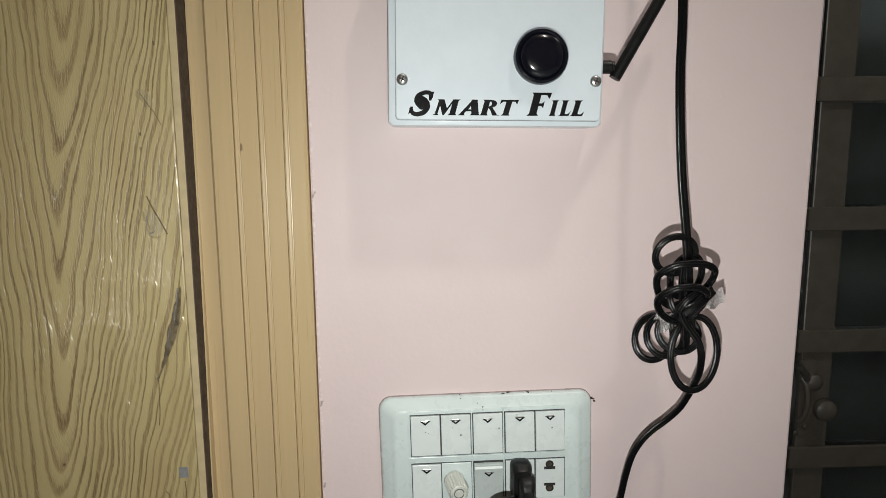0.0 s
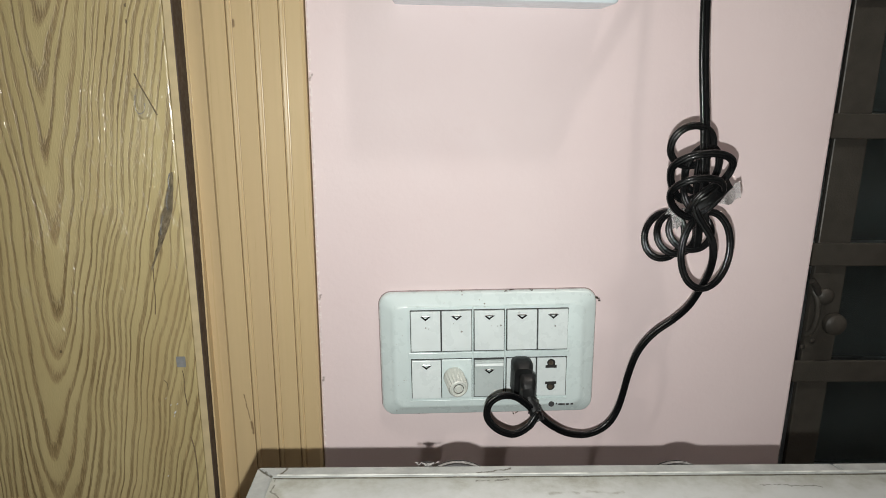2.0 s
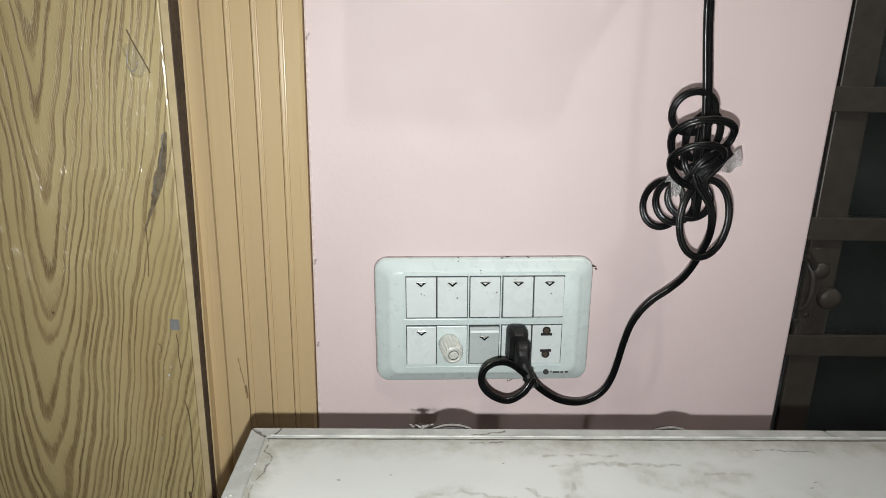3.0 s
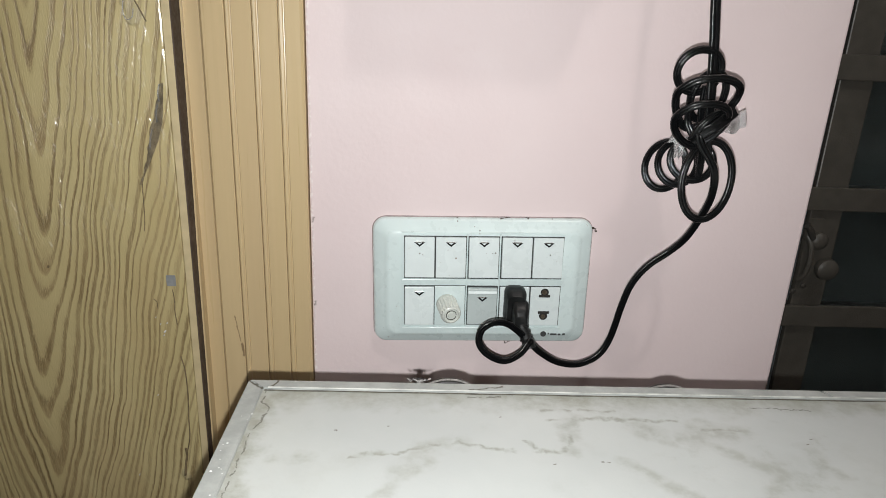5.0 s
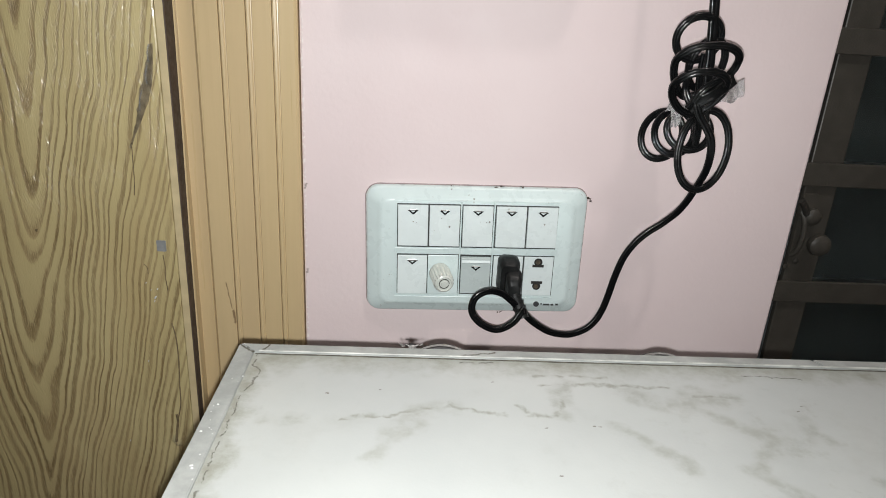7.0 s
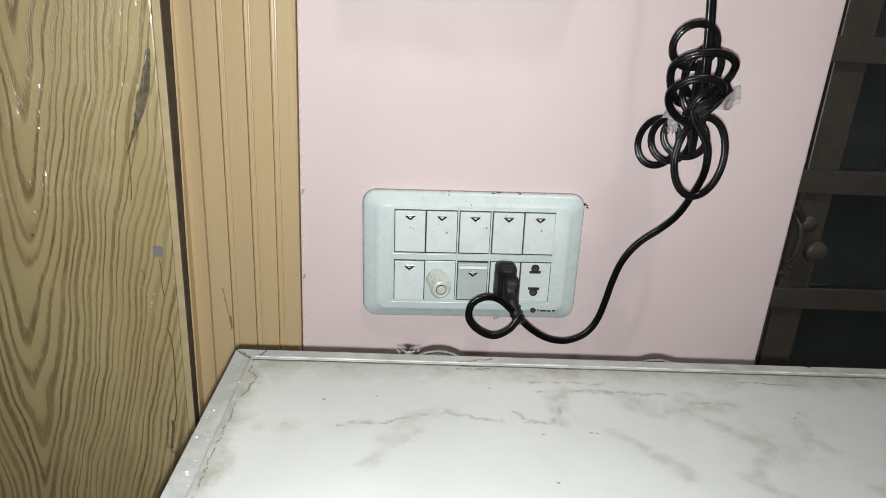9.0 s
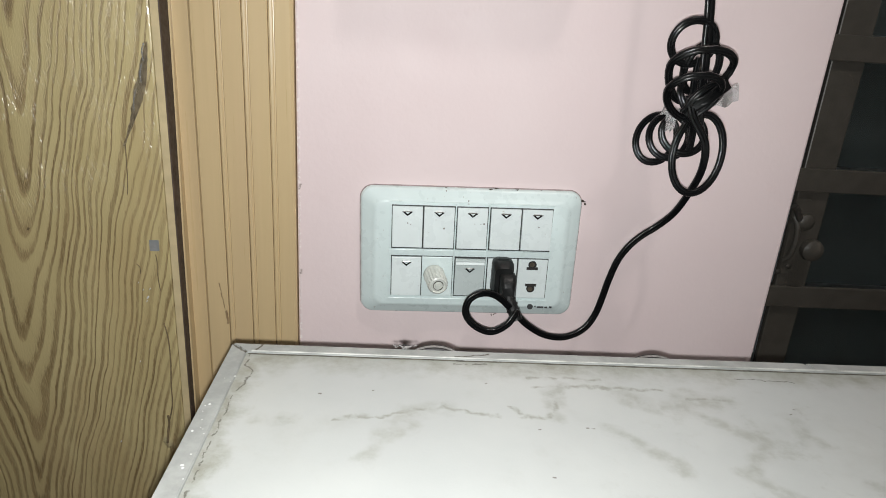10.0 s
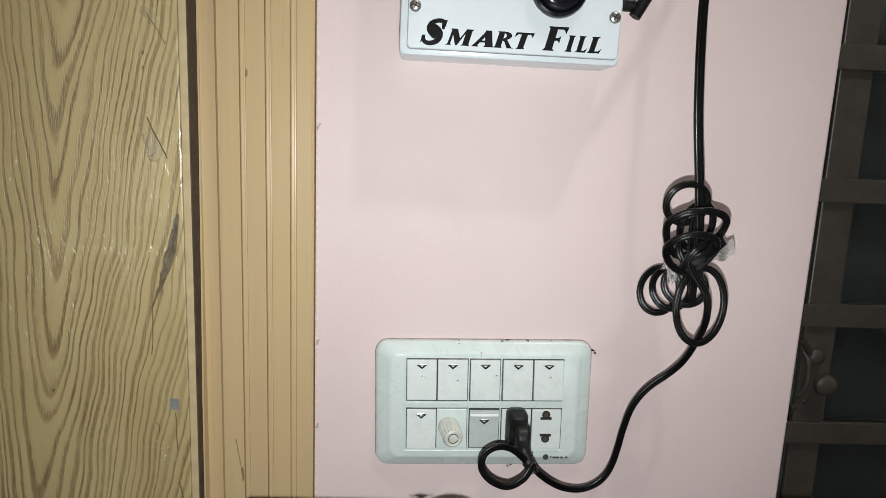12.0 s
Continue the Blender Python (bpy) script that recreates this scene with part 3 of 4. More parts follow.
def build_door():
    door = tagged(thing("door_1", (-0.6, -0.02, 0.004), "closed oak-look laminate door with peeling scuffed film", "door"), kind="structure")
    leaf = block((-1.055, -0.02, 0.004), (-0.2375, 0.001, 2.05), 0.0015)
    part("leaf", leaf, OAK, door)
    # coloured dark to paint the shade in the gap beside the frame
    part("edge_core", block((-0.2372, -0.0186, 0.005), (DOOR_R, 0.001, 2.049), 0.001), GAP, door, "edge of the door, the gap's shade in its dark colour")
    part("edge_band", block((-0.2372, -0.0198, 0.004), (-0.2313, -0.0188, 2.05), 0.0004), RAW, door, "pale worn edge strip of the door")
    # torn place along the edge where the film has come away
    bm = bmesh.new()
    rng = random.Random(5)
    n, left, right = 24, [], []
    for i in range(n + 1):
        s = i / n
        z = 0.925 - 0.080 * s
        mid = -0.2418 - 0.0105 * s - 0.0135 * s * s
        w = 0.0007 + 0.0027 * math.sin(math.pi * min(1.0, s * 1.15)) ** 1.4 * (1.0 if s < 0.62 else 0.75)
        left.append((mid - w - rng.uniform(0, 0.0022) * math.sin(math.pi * s), z))
        right.append((mid + w + rng.uniform(0, 0.0006), z))
    front = [bm.verts.new((x, -0.0206 - rng.uniform(0, 0.0004), z)) for x, z in left], [bm.verts.new((x, -0.0206, z)) for x, z in right]
    for i in range(n):
        bm.faces.new((front[0][i], front[0][i + 1], front[1][i + 1], front[1][i]))
    bmesh.ops.solidify(bm, geom=bm.faces[:], thickness=-0.0004)
    part("torn_patch", bm, TORN, door, "torn patch showing brown fibreboard")
    for pts in ([(-0.2435, 0.924), (-0.2452, 0.918), (-0.2448, 0.911)], [(-0.2462, 0.909), (-0.2482, 0.901), (-0.2476, 0.895)], [(-0.2520, 0.890), (-0.2545, 0.882), (-0.2552, 0.874)]):
        part("film_curl", sweep(smooth_line([(a, -0.0208, b) for a, b in pts], 5), round_profile(0.0006, 7)), TAPE, door, "shiny lifted edge of clear film")
    # narrow split below it
    line = smooth_line([(-0.2645, -0.0203, 0.846), (-0.2650, -0.0203, 0.832), (-0.2655, -0.0203, 0.818), (-0.2668, -0.0203, 0.806)], 5)
    part("split", sweep(line, round_profile(0.0004, 6)), SLIT, door)
    line = smooth_line([(-0.2475, -0.0203, 0.692), (-0.2450, -0.0203, 0.678), (-0.2445, -0.0203, 0.655), (-0.2458, -0.0203, 0.632), (-0.2465, -0.0203, 0.61), (-0.2500, -0.0203, 0.594)], 5)
    part("split", sweep(line, round_profile(0.0006, 6)), SLIT, door)
    # dark scratches where the film is slit
    for pts, r in (([(-0.2625, 1.081), (-0.2575, 1.073), (-0.2525, 1.066), (-0.2475, 1.056)], 0.0003), ([(-0.2632, 1.0), (-0.259, 0.990), (-0.254, 0.980), (-0.2488, 0.969)], 0.0006),
                   ([(-0.249, 0.755), (-0.2482, 0.744), (-0.2488, 0.735), (-0.2478, 0.722)], 0.0004), ([(-0.2655, 0.746), (-0.2630, 0.743), (-0.2628, 0.737)], 0.0003),
                   ([(-0.2512, 0.598), (-0.2508, 0.590), (-0.2525, 0.580), (-0.2540, 0.568)], 0.0011)):
        line = smooth_line([(a, -0.0202, b) for a, b in pts], 5)
        part("scratch", sweep(line, round_profile(r, 6)), SLIT, door)
    for a, b, r in ((-0.2590, 0.7155, 0.0013), (-0.2620, 0.7225, 0.0007), (-0.2565, 0.7235, 0.0008), (-0.2655, 0.7290, 0.0006), (-0.2600, 0.7120, 0.0008), (-0.2710, 0.653, 0.0008), (-0.2960, 0.568, 0.0009)):
        m = Matrix.Translation((a, -0.0200, b)) @ Matrix.Rotation(radians(30), 4, "Y") @ Matrix.Diagonal((0.6, 1, 1.5, 1))
        part("fleck", turn(lathe([(r, 0), (r * 0.8, 0.0003), (r * 0.3, 0.0006)], (0, 0, 0), count=8), m), DROP, door)
    # lifted curl of clear film
    curl = smooth_line([(-0.2640, -0.0205, 0.984), (-0.2648, -0.0208, 0.975), (-0.2625, -0.0210, 0.970), (-0.2585, -0.0209, 0.972), (-0.2572, -0.0206, 0.978)], 6)
    part("film_curl", sweep(curl, round_profile(0.0004, 8)), TAPE, door, "shiny lifted edge of clear film")
    bm = shells([(0.0078, 0.0098, 0.0008, 0, 0), (0.0076, 0.0096, 0.0008, 0.0004, 0)], (-0.2495, -0.0201, 0.763))
    part("sticker", bm, SILVER, door, "small grey sticker remnant")
    return door


build_door()


# ---- the gate behind the wall ----
def build_gate():
    gate = thing("metal_gate", (0.8, 0.24, 0), "dark brown painted metal gate with smoked panes", "gate")
    y = 0.235
    for a, b in ((0.4400, 0.4805), (1.16, 1.205)):
        part("stile", block((a, y, 0.02), (b, y + 0.008, 2.08), 0.0015), GATE, gate)
    z, pitch, first = 0.0, 0.1555, -0.0025
    tops = [first + 0.029 + pitch * i for i in range(13)]
    for i, top in enumerate(tops):
        part("rail", block((0.395, y - 0.006, top - 0.029), (1.205, y - 0.0005, top), 0.0012), GATE, gate)
    for lo, hi in zip(tops, tops[1:]):
        part("pane", block((0.470, y + 0.0085, lo + 0.001), (1.17, y + 0.0125, hi - 0.03)), GLASS, gate)
    # a pale strip that paints the light caught by the stile's chamfer
    part("edge_highlight", block((0.4396, y - 0.0005, 0.79), (0.4411, y + 0.0004, 2.07), 0.0003), EDGE_GLINT, gate, "pale strip painting the highlight on the stile's edge")
    latch = part("latch", shells([(0.022, 0.1, 0.004, 0, 0), (0.020, 0.098, 0.003, 0.003, 0)], (0.449, y - 0.0003, 0.715)), GATE, gate, "painted steel latch")
    line = smooth_line([(0.432, y - 0.012, 0.758), (0.439, y - 0.011, 0.750), (0.447, y - 0.008, 0.738), (0.456, y - 0.006, 0.728)], 6)
    part("lever", sweep(line, round_profile(0.0042)), GATE_METAL, latch)
    part("knob", lathe([(0.006, 0), (0.007, 0.006), (0.0125, 0.009), (0.0142, 0.014), (0.0132, 0.019), (0.009, 0.022), (0.003, 0.023)], (0.464, y - 0.004, 0.704)), GATE, latch, "round brown latch knob", True)
    part("bolt", lathe([(0.006, 0), (0.0105, 0.003), (0.0105, 0.008), (0.007, 0.011), (0.002, 0.012)], (0.4535, y - 0.003, 0.737), count=20), GATE, latch, smooth=True)
    arch = smooth_line([(0.440, y - 0.004, 0.742), (0.444, y - 0.009, 0.732), (0.4455, y - 0.011, 0.712), (0.444, y - 0.009, 0.693), (0.440, y - 0.004, 0.684)], 6)
    part("hasp", sweep(arch, round_profile(0.0035)), GATE, latch)
    for x, z in ((0.449, 0.676), (0.437, 0.668)):
        part("screw", lathe([(0.0035, 0), (0.0035, 0.002), (0.001, 0.003)], (x, y - 0.003, z), count=12), GATE_METAL, latch, smooth=True)
    return gate


build_gate()


# ---- the table ----
def build_table():
    x0, x1, y0, y1, top = -0.1465, 1.02, -0.86, -0.177, 0.76
    table = thing("table", (0.4, -0.5, 0), "white marble-look laminate table with grey metal edging", "table")
    part("tabletop", block((x0 + 0.001, y0 + 0.001, top - 0.026), (x1 - 0.001, y1 - 0.001, top), 0.001), MARBLE, table)
    # edging strips, mitred at the corner, with a joint along the back
    cut = 0.2195
    w = 0.0095

    def strip(corners):
        bm = bmesh.new()
        low, high = ([bm.verts.new((x, y, z)) for x, y in corners] for z in (top - 0.03, top + 0.0016))
        for i in range(4):
            j = (i + 1) % 4
            bm.faces.new((low[i], low[j], high[j], high[i]))
        bm.faces.new(low)
        bm.faces.new(high)
        bmesh.ops.bevel(bm, geom=bm.edges[:], offset=0.0005, segments=2, affect="EDGES")
        return bm

    part("edging", strip([(x0 + 0.0004, y1), (cut - 0.0022, y1), (cut + 0.0018, y1 - w), (x0 + 0.0108, y1 - w)]), EDGING, table)
    part("edging", strip([(cut - 0.0004, y1), (x1, y1), (x1, y1 - w), (cut + 0.0032, y1 - w)]), EDGING, table)
    part("edging", strip([(x0, y1 - 0.0004), (x0 + 0.0105, y1 - w - 0.0003), (x0 + 0.0115, y0 + w), (x0, y0)]), EDGING, table, "scuffed grey edging with small glints")
    bead = [Vector((-0.133, y1 - w + 0.0007, top + 0.0016)), Vector((0.05, y1 - w + 0.0007, top + 0.0016)), Vector((cut, y1 - w + 0.0007, top + 0.0016)), Vector((x1, y1 - w + 0.0007, top + 0.0016))]
    # the bead's pale colour stands in for its bright highlight
    part("bead", sweep(bead, round_profile(0.0006, 8), facing=Vector((0, 0, 1))), BEAD, table, "bead along the edging, its highlight painted pale")
    seam = smooth_line([(-0.135 + 0.019 * i, y1 - w - 0.0004 - 0.0003 * (i % 3 == 1), top + 0.0001) for i in range(60)], 2)
    part("seam_grime", sweep(seam, [(-0.0005, -0.0003), (0.0005, -0.0003), (0.0004, 0.0002), (-0.0004, 0.0002)], facing=Vector((0, 0, 1))), DIRT, table, "dark grime packed in the seam")
    for x in (x0 + 0.05, x1 - 0.05):
        for y in (y0 + 0.05, y1 - 0.05):
            part("leg", block((x - 0.018, y - 0.018, 0), (x + 0.018, y + 0.018, top - 0.028), 0.003), STEEL, table)
    # rubber buffers on the back edge, dusty on top
    for x, r, h in ((-0.021, 0.026, 0.0018), (0.12, 0.024, 0.0006)):
        cz = top + h - r
        buffer = part("buffer", lathe([(r - 0.001, 0), (r, 0.001), (r, 0.006), (r - 0.002, 0.007)], (x, y1 + 0.0075, cz), count=48), RUBBER, table, "round black rubber buffer", True)
        arc = [Vector((x + (r + 0.0002) * math.sin(a), y1 + 0.0035, cz + (r + 0.0002) * math.cos(a))) for a in [-0.75 + 0.075 * i for i in range(21)]]
        part("dust", sweep(arc, [(-0.0011, -0.0004), (0.0011, -0.0004), (0.0008, 0.0004), (-0.0008, 0.0004)]), DUST, buffer, "grey dust on the buffer")
    stub = part("screw_stub", lathe([(0.0012, 0), (0.0012, 0.0072), (0.0006, 0.0077)], (-0.041, y1 + 0.002, top - 0.004), "z", 10), RUBBER, table)
    part("cross_bar", block((-0.0445, y1 + 0.0012, top + 0.0018), (-0.0375, y1 + 0.0028, top + 0.0032), 0.0004), RUBBER, stub)
    # fluff caught at the foot of the stub
    lint = random.Random(21)
    for i in range(7):
        a = Vector((-0.041 + lint.uniform(-0.007, 0.006), y1 + lint.uniform(-0.001, 0.003), top + 0.0016))
        pts = [a + Vector((lint.uniform(-0.003, 0.003), lint.uniform(-0.001, 0.001), lint.uniform(0, 0.0022))) for _ in range(4)]
        part("fluff", sweep(smooth_line([a] + pts, 4), round_profile(0.0002, 5)), FLUFF, stub)
    # small droplets on the side edging, coloured white to stand in for glints
    rng = random.Random(11)
    for i in range(30):
        y = rng.uniform(-0.36, -0.215)
        x = rng.uniform(x0 + 0.002, x0 + 0.011)
        r = rng.uniform(0.0003, 0.0008)
        part("white_drop", lathe([(r, 0), (r * 0.8, r * 0.5), (r * 0.3, r * 0.75)], (x, y, top + 0.0015), "z", 8), DROP, table, "tiny droplet, its glint painted white" if i == 0 else "", True)
    return table


build_table()


# ---- the switch board ----
PC = Vector((0.0130, 0, 0.7628))
TILT = Matrix.Translation(PC) @ Matrix.Rotation(radians(-1.1), 4, "Y") @ Matrix.Translation(-PC)


def board_part(name, bm, mat, parent, label="", smooth=False):
    return part(name, turn(bm, TILT), mat, parent, label, smooth)


def chevron(x, y, z, w=0.0094, bm=None):
    """A small down-pointing arrow, moulded proud."""
    bm = bm or bmesh.new()
    k, t = w * 0.21, w * 0.22
    outer = [(-w / 2, k), (-w / 2 + t, k), (0, -k * 0.1), (w / 2 - t, k), (w / 2, k), (0, -k)]
    lo = [bm.verts.new((x + a, y, z + b)) for a, b in outer]
    hi = [bm.verts.new((x + a * 0.9, y - 0.0004, z + b * 0.9)) for a, b in outer]
    bm.faces.new(lo)
    bm.faces.new(hi)
    for i in range(6):
        j = (i + 1) % 6
        bm.faces.new((lo[i], lo[j], hi[j], hi[i]))
    return bm


def build_board():
    board = thing("switch_board", (PC.x, 0, PC.z), "white plastic ten-module switch board on the pink wall", "switch board")
    w, h = 0.1885, 0.1150
    # old paint line; its dark pink also paints the plate's gap shadow
    board_part("paint_line", shells([(w + 0.0018, h + 0.0019, 0.0122, 0.0, 0), (w + 0.0014, h + 0.0015, 0.012, 0.0006, 0)], PC), SHADED_GRIME, board, "grimy paint line round the plate, gap shadow in its colour")
    body = shells([(w, h, 0.011, 0.0, 0), (w, h, 0.011, 0.0025, 0), (w - 0.0012, h - 0.0012, 0.0108, 0.0046, 0), (w - 0.0040, h - 0.0040, 0.0100, 0.0060, 0), (w - 0.017, h - 0.0145, 0.0085, 0.0078, 0), (w - 0.021, h - 0.0170, 0.0090, 0.0092, 0), (w - 0.025, h - 0.020, 0.009, 0.0103, 0), (w - 0.029, h - 0.023, 0.008, 0.0107, 0)], PC)
    board_part("plate", body, PLATE, board, smooth=True)
    cols = [(-0.0540, -0.0285), (-0.0275, -0.0018), (0.0006, 0.0262), (0.0288, 0.0545), (0.0555, 0.0812)]
    rows = [(0.7700, 0.8062), (0.7255, 0.7612)]
    # seats of the modules: a thin dark joint and a raised rim;
    # the dark overhang below paints the rockers' shadow
    for (z0, z1), low in zip(rows, (0.0018, 0.0008)):
        for a, b in ((cols[0][0], cols[1][1]), cols[2], (cols[3][0], cols[4][1])):
            board_part("seat", block((a - 0.0006, -0.0113, z0 - low), (b + 0.0006, -0.0104, z1 + 0.0006), 0.0002), JOINT, board, "dark joint round the modules, painted shadow along its foot")
    rim = [(-0.0566, 0.8094, 0.083, 0.8104), (-0.0566, 0.7632, 0.083, 0.7676), (-0.0566, 0.7214, 0.083, 0.7224)]
    for a, z0, b, z1 in rim:
        board_part("rib", block((a, -0.0117, z0), (b, -0.0103, z1), 0.0005), PLATE, board)
    for x in (-0.0006, 0.0274):
        board_part("rib", block((x - 0.0006, -0.0122, 0.7232), (x + 0.0006, -0.0103, 0.8088), 0.0004), PLATE, board)

    def rocker(col, row, mat=ROCKER, tilt=-3.0, label=""):
        (a, b), (z0, z1) = cols[col], rows[row]
        bm = block((a + 0.0001, -0.0145, z0 + 0.0004), (b - 0.0001, -0.0105, z1 - 0.0002), 0.0005)
        m = Matrix.Translation(((a + b) / 2, -0.0115, (z0 + z1) / 2))
        turn(bm, m @ Matrix.Rotation(radians(tilt), 4, "X") @ m.inverted())
        ob = board_part("rocker", bm, mat, board, label)
        z = z1 - 0.0062 if tilt < 0 else z1 - 0.0105
        y = -0.0145 - math.tan(radians(tilt)) * (z - (z0 + z1) / 2) - 0.0002
        x = (a + b) / 2
        board_part("arrow", chevron(x, y, z), INK, ob, "tiny black arrow")
        board_part("arrow_edge", block((x - 0.0034, y - 0.0006, z + 0.0016), (x + 0.0034, y, z + 0.0028), 0.0003), CHROME, ob)
        return ob

    for c in range(5):
        rocker(c, 0)
    rocker(0, 1)
    # this one is tipped the other way; its face's shade is painted as greyer plastic
    rocker(2, 1, SHADED, 7.0, "rocker pressed the other way, its shade painted grey")
    part_top = turn(block((cols[2][0] + 0.0004, -0.0015, -0.0022), (cols[2][1] - 0.0004, 0.0015, 0.0022), 0.0005), Matrix.Translation((0, -0.0152, 0.7578)) @ Matrix.Rotation(radians(-28), 4, "X"))
    board_part("rocker_lip", part_top, ROCKER, board)
    # dimmer
    (a, b), (z0, z1) = cols[1], rows[1]
    cover = board_part("dimmer_cover", block((a - 0.0004, -0.0125, z0 - 0.0006), (b + 0.0002, -0.0105, z1 + 0.0002), 0.0005), PLATE, board)
    cx, cz = (a + b) / 2 - 0.0006, (z0 + z1) / 2 + 0.001
    bm = bmesh.new()
    prof = [(0.0092, 0.0), (0.0092, 0.003), (0.0083, 0.0042), (0.0083, 0.0196), (0.0076, 0.0216), (0.0064, 0.0222), (0.0058, 0.0212), (0.0028, 0.0212), (0.0022, 0.0222)]
    lathe(prof, (cx, -0.0125, cz), count=40, bm=bm)
    for v in bm.verts:
        d = Vector((v.co.x - cx, 0, v.co.z - cz))
        if 0.0078 < d.length < 0.0088:
            a_ = math.atan2(d.z, d.x)
            v.co += d.normalized() * 0.0006 * (1 if int(round(a_ / (2 * math.pi) * 40)) % 2 else -1)
    lean = Matrix.Translation((cx - 0.0022, -0.0125, cz + 0.001)) @ Matrix.Rotation(radians(9), 4, "Z") @ Matrix.Rotation(radians(4), 4, "X") @ Matrix.Translation((-cx, 0.0125, -cz))
    knob = board_part("dimmer_knob", turn(bm, lean), KNOB, cover, "ribbed off-white dimmer knob", True)
    board_part("pointer", turn(lathe([(0.0013, 0), (0.0009, 0.0006)], (cx, -0.0339, cz), count=10), lean), SLOT, knob)
    ring = [Vector((cx + 0.0042 * math.cos(t), -0.0339, cz + 0.0042 * math.sin(t))) for t in [0.3 * i for i in range(21)]]
    board_part("dial_mark", turn(sweep(ring, [(-0.0003, -0.0002), (0.0003, -0.0002), (0.0003, 0.0002), (-0.0003, 0.0002)]), lean), GATE_METAL, knob)

    # two-pin sockets
    for c in (3, 4):
        (a, b), (z0, z1) = cols[c], rows[1]
        sock = board_part("socket", block((a + 0.0001, -0.0128, z0 - 0.0004), (b - 0.0001, -0.0105, z1), 0.0005), ROCKER, board)
        x = (a + b) / 2 - 0.0005
        for z, up in ((0.7560, 1), (0.7348, -1)):
            bm = lathe([(0.0036, 0), (0.0036, 0.0003)], (x, -0.0128, z + up * 0.0006), count=20)
            board_part("pin_hole", bm, SLOT, sock)
            board_part("slot", block((x - 0.0049, -0.0132, z - up * 0.0028 - 0.0012), (x + 0.0049, -0.0128, z - up * 0.0028 + 0.0012)), SLOT, sock)
            board_part("contact", lathe([(0.0022, 0), (0.0021, 0.0005)], (x - 0.0003, -0.0130, z + up * 0.0008), count=14), BRASS, sock)
    # maker's mark as plain shapes
    bm = lathe([(0.0026, 0), (0.0026, 0.0002)], (0.0695, -0.0107, 0.7158), count=20)
    board_part("mark", bm, JOINT, board)
    for x0, x1, z in ((0.0735, 0.0746, 0.7162), (0.0758, 0.0815, 0.7155), (0.0826, 0.0850, 0.7154), (0.0868, 0.089, 0.7156)):
        board_part("mark", block((x0, -0.0111, z - 0.0007), (x1, -0.0080, z + 0.0007)), JOINT, board)
    # specks of paint and dirt on the rockers and the plate
    for x, z, r, y in ((-0.0362, 0.7825, 0.0011, -0.0143), (-0.0411, 0.792, 0.0008, -0.0145), (-0.0385, 0.791, 0.0006, -0.0145), (-0.0104, 0.788, 0.0013, -0.0144), (-0.0174, 0.7955, 0.0005, -0.0147),
                       (-0.0036, 0.777, 0.0007, -0.0140), (0.0232, 0.793, 0.0010, -0.0146), (0.0205, 0.7925, 0.0005, -0.0146), (0.0332, 0.777, 0.0008, -0.0140), (0.0308, 0.7735, 0.0008, -0.0139),
                       (0.0700, 0.7915, 0.0009, -0.0145), (0.0320, 0.7815, 0.0006, -0.0142), (0.0095, 0.8117, 0.0009, -0.0108), (0.0050, 0.8150, 0.0006, -0.0106), (-0.0095, 0.8190, 0.0008, -0.0078)):
        bm = lathe([(r * 0.8, 0), (r * 0.6, 0.0002), (r * 0.2, 0.0003)], (x, y, z), count=6)
        board_part("speck", bm, DUST, board)
    # dirt caught on the rim
    rng = random.Random(3)
    for x, z, size in ((0.030, 0.8205, 1.0), (0.0335, 0.8207, 0.8), (0.050, 0.8203, 0.8), (0.1075, 0.8125, 1.2), (0.1085, 0.809, 0.8), (0.036, 0.7035, 0.5), (0.0395, 0.7038, 0.5), (0.0555, 0.7035, 0.9), (-0.01, 0.8205, 0.4), (0.072, 0.8203, 0.5)):
        pts = [(x + rng.uniform(-0.003, 0.003) * size, -0.002 - rng.uniform(0, 0.002), z + rng.uniform(-0.0012, 0.0016) * size) for _ in range(4)]
        board_part("lint", sweep(smooth_line(pts, 4), round_profile(0.00035 * size + 0.0001, 5)), GAP, board)
    return board


build_board()


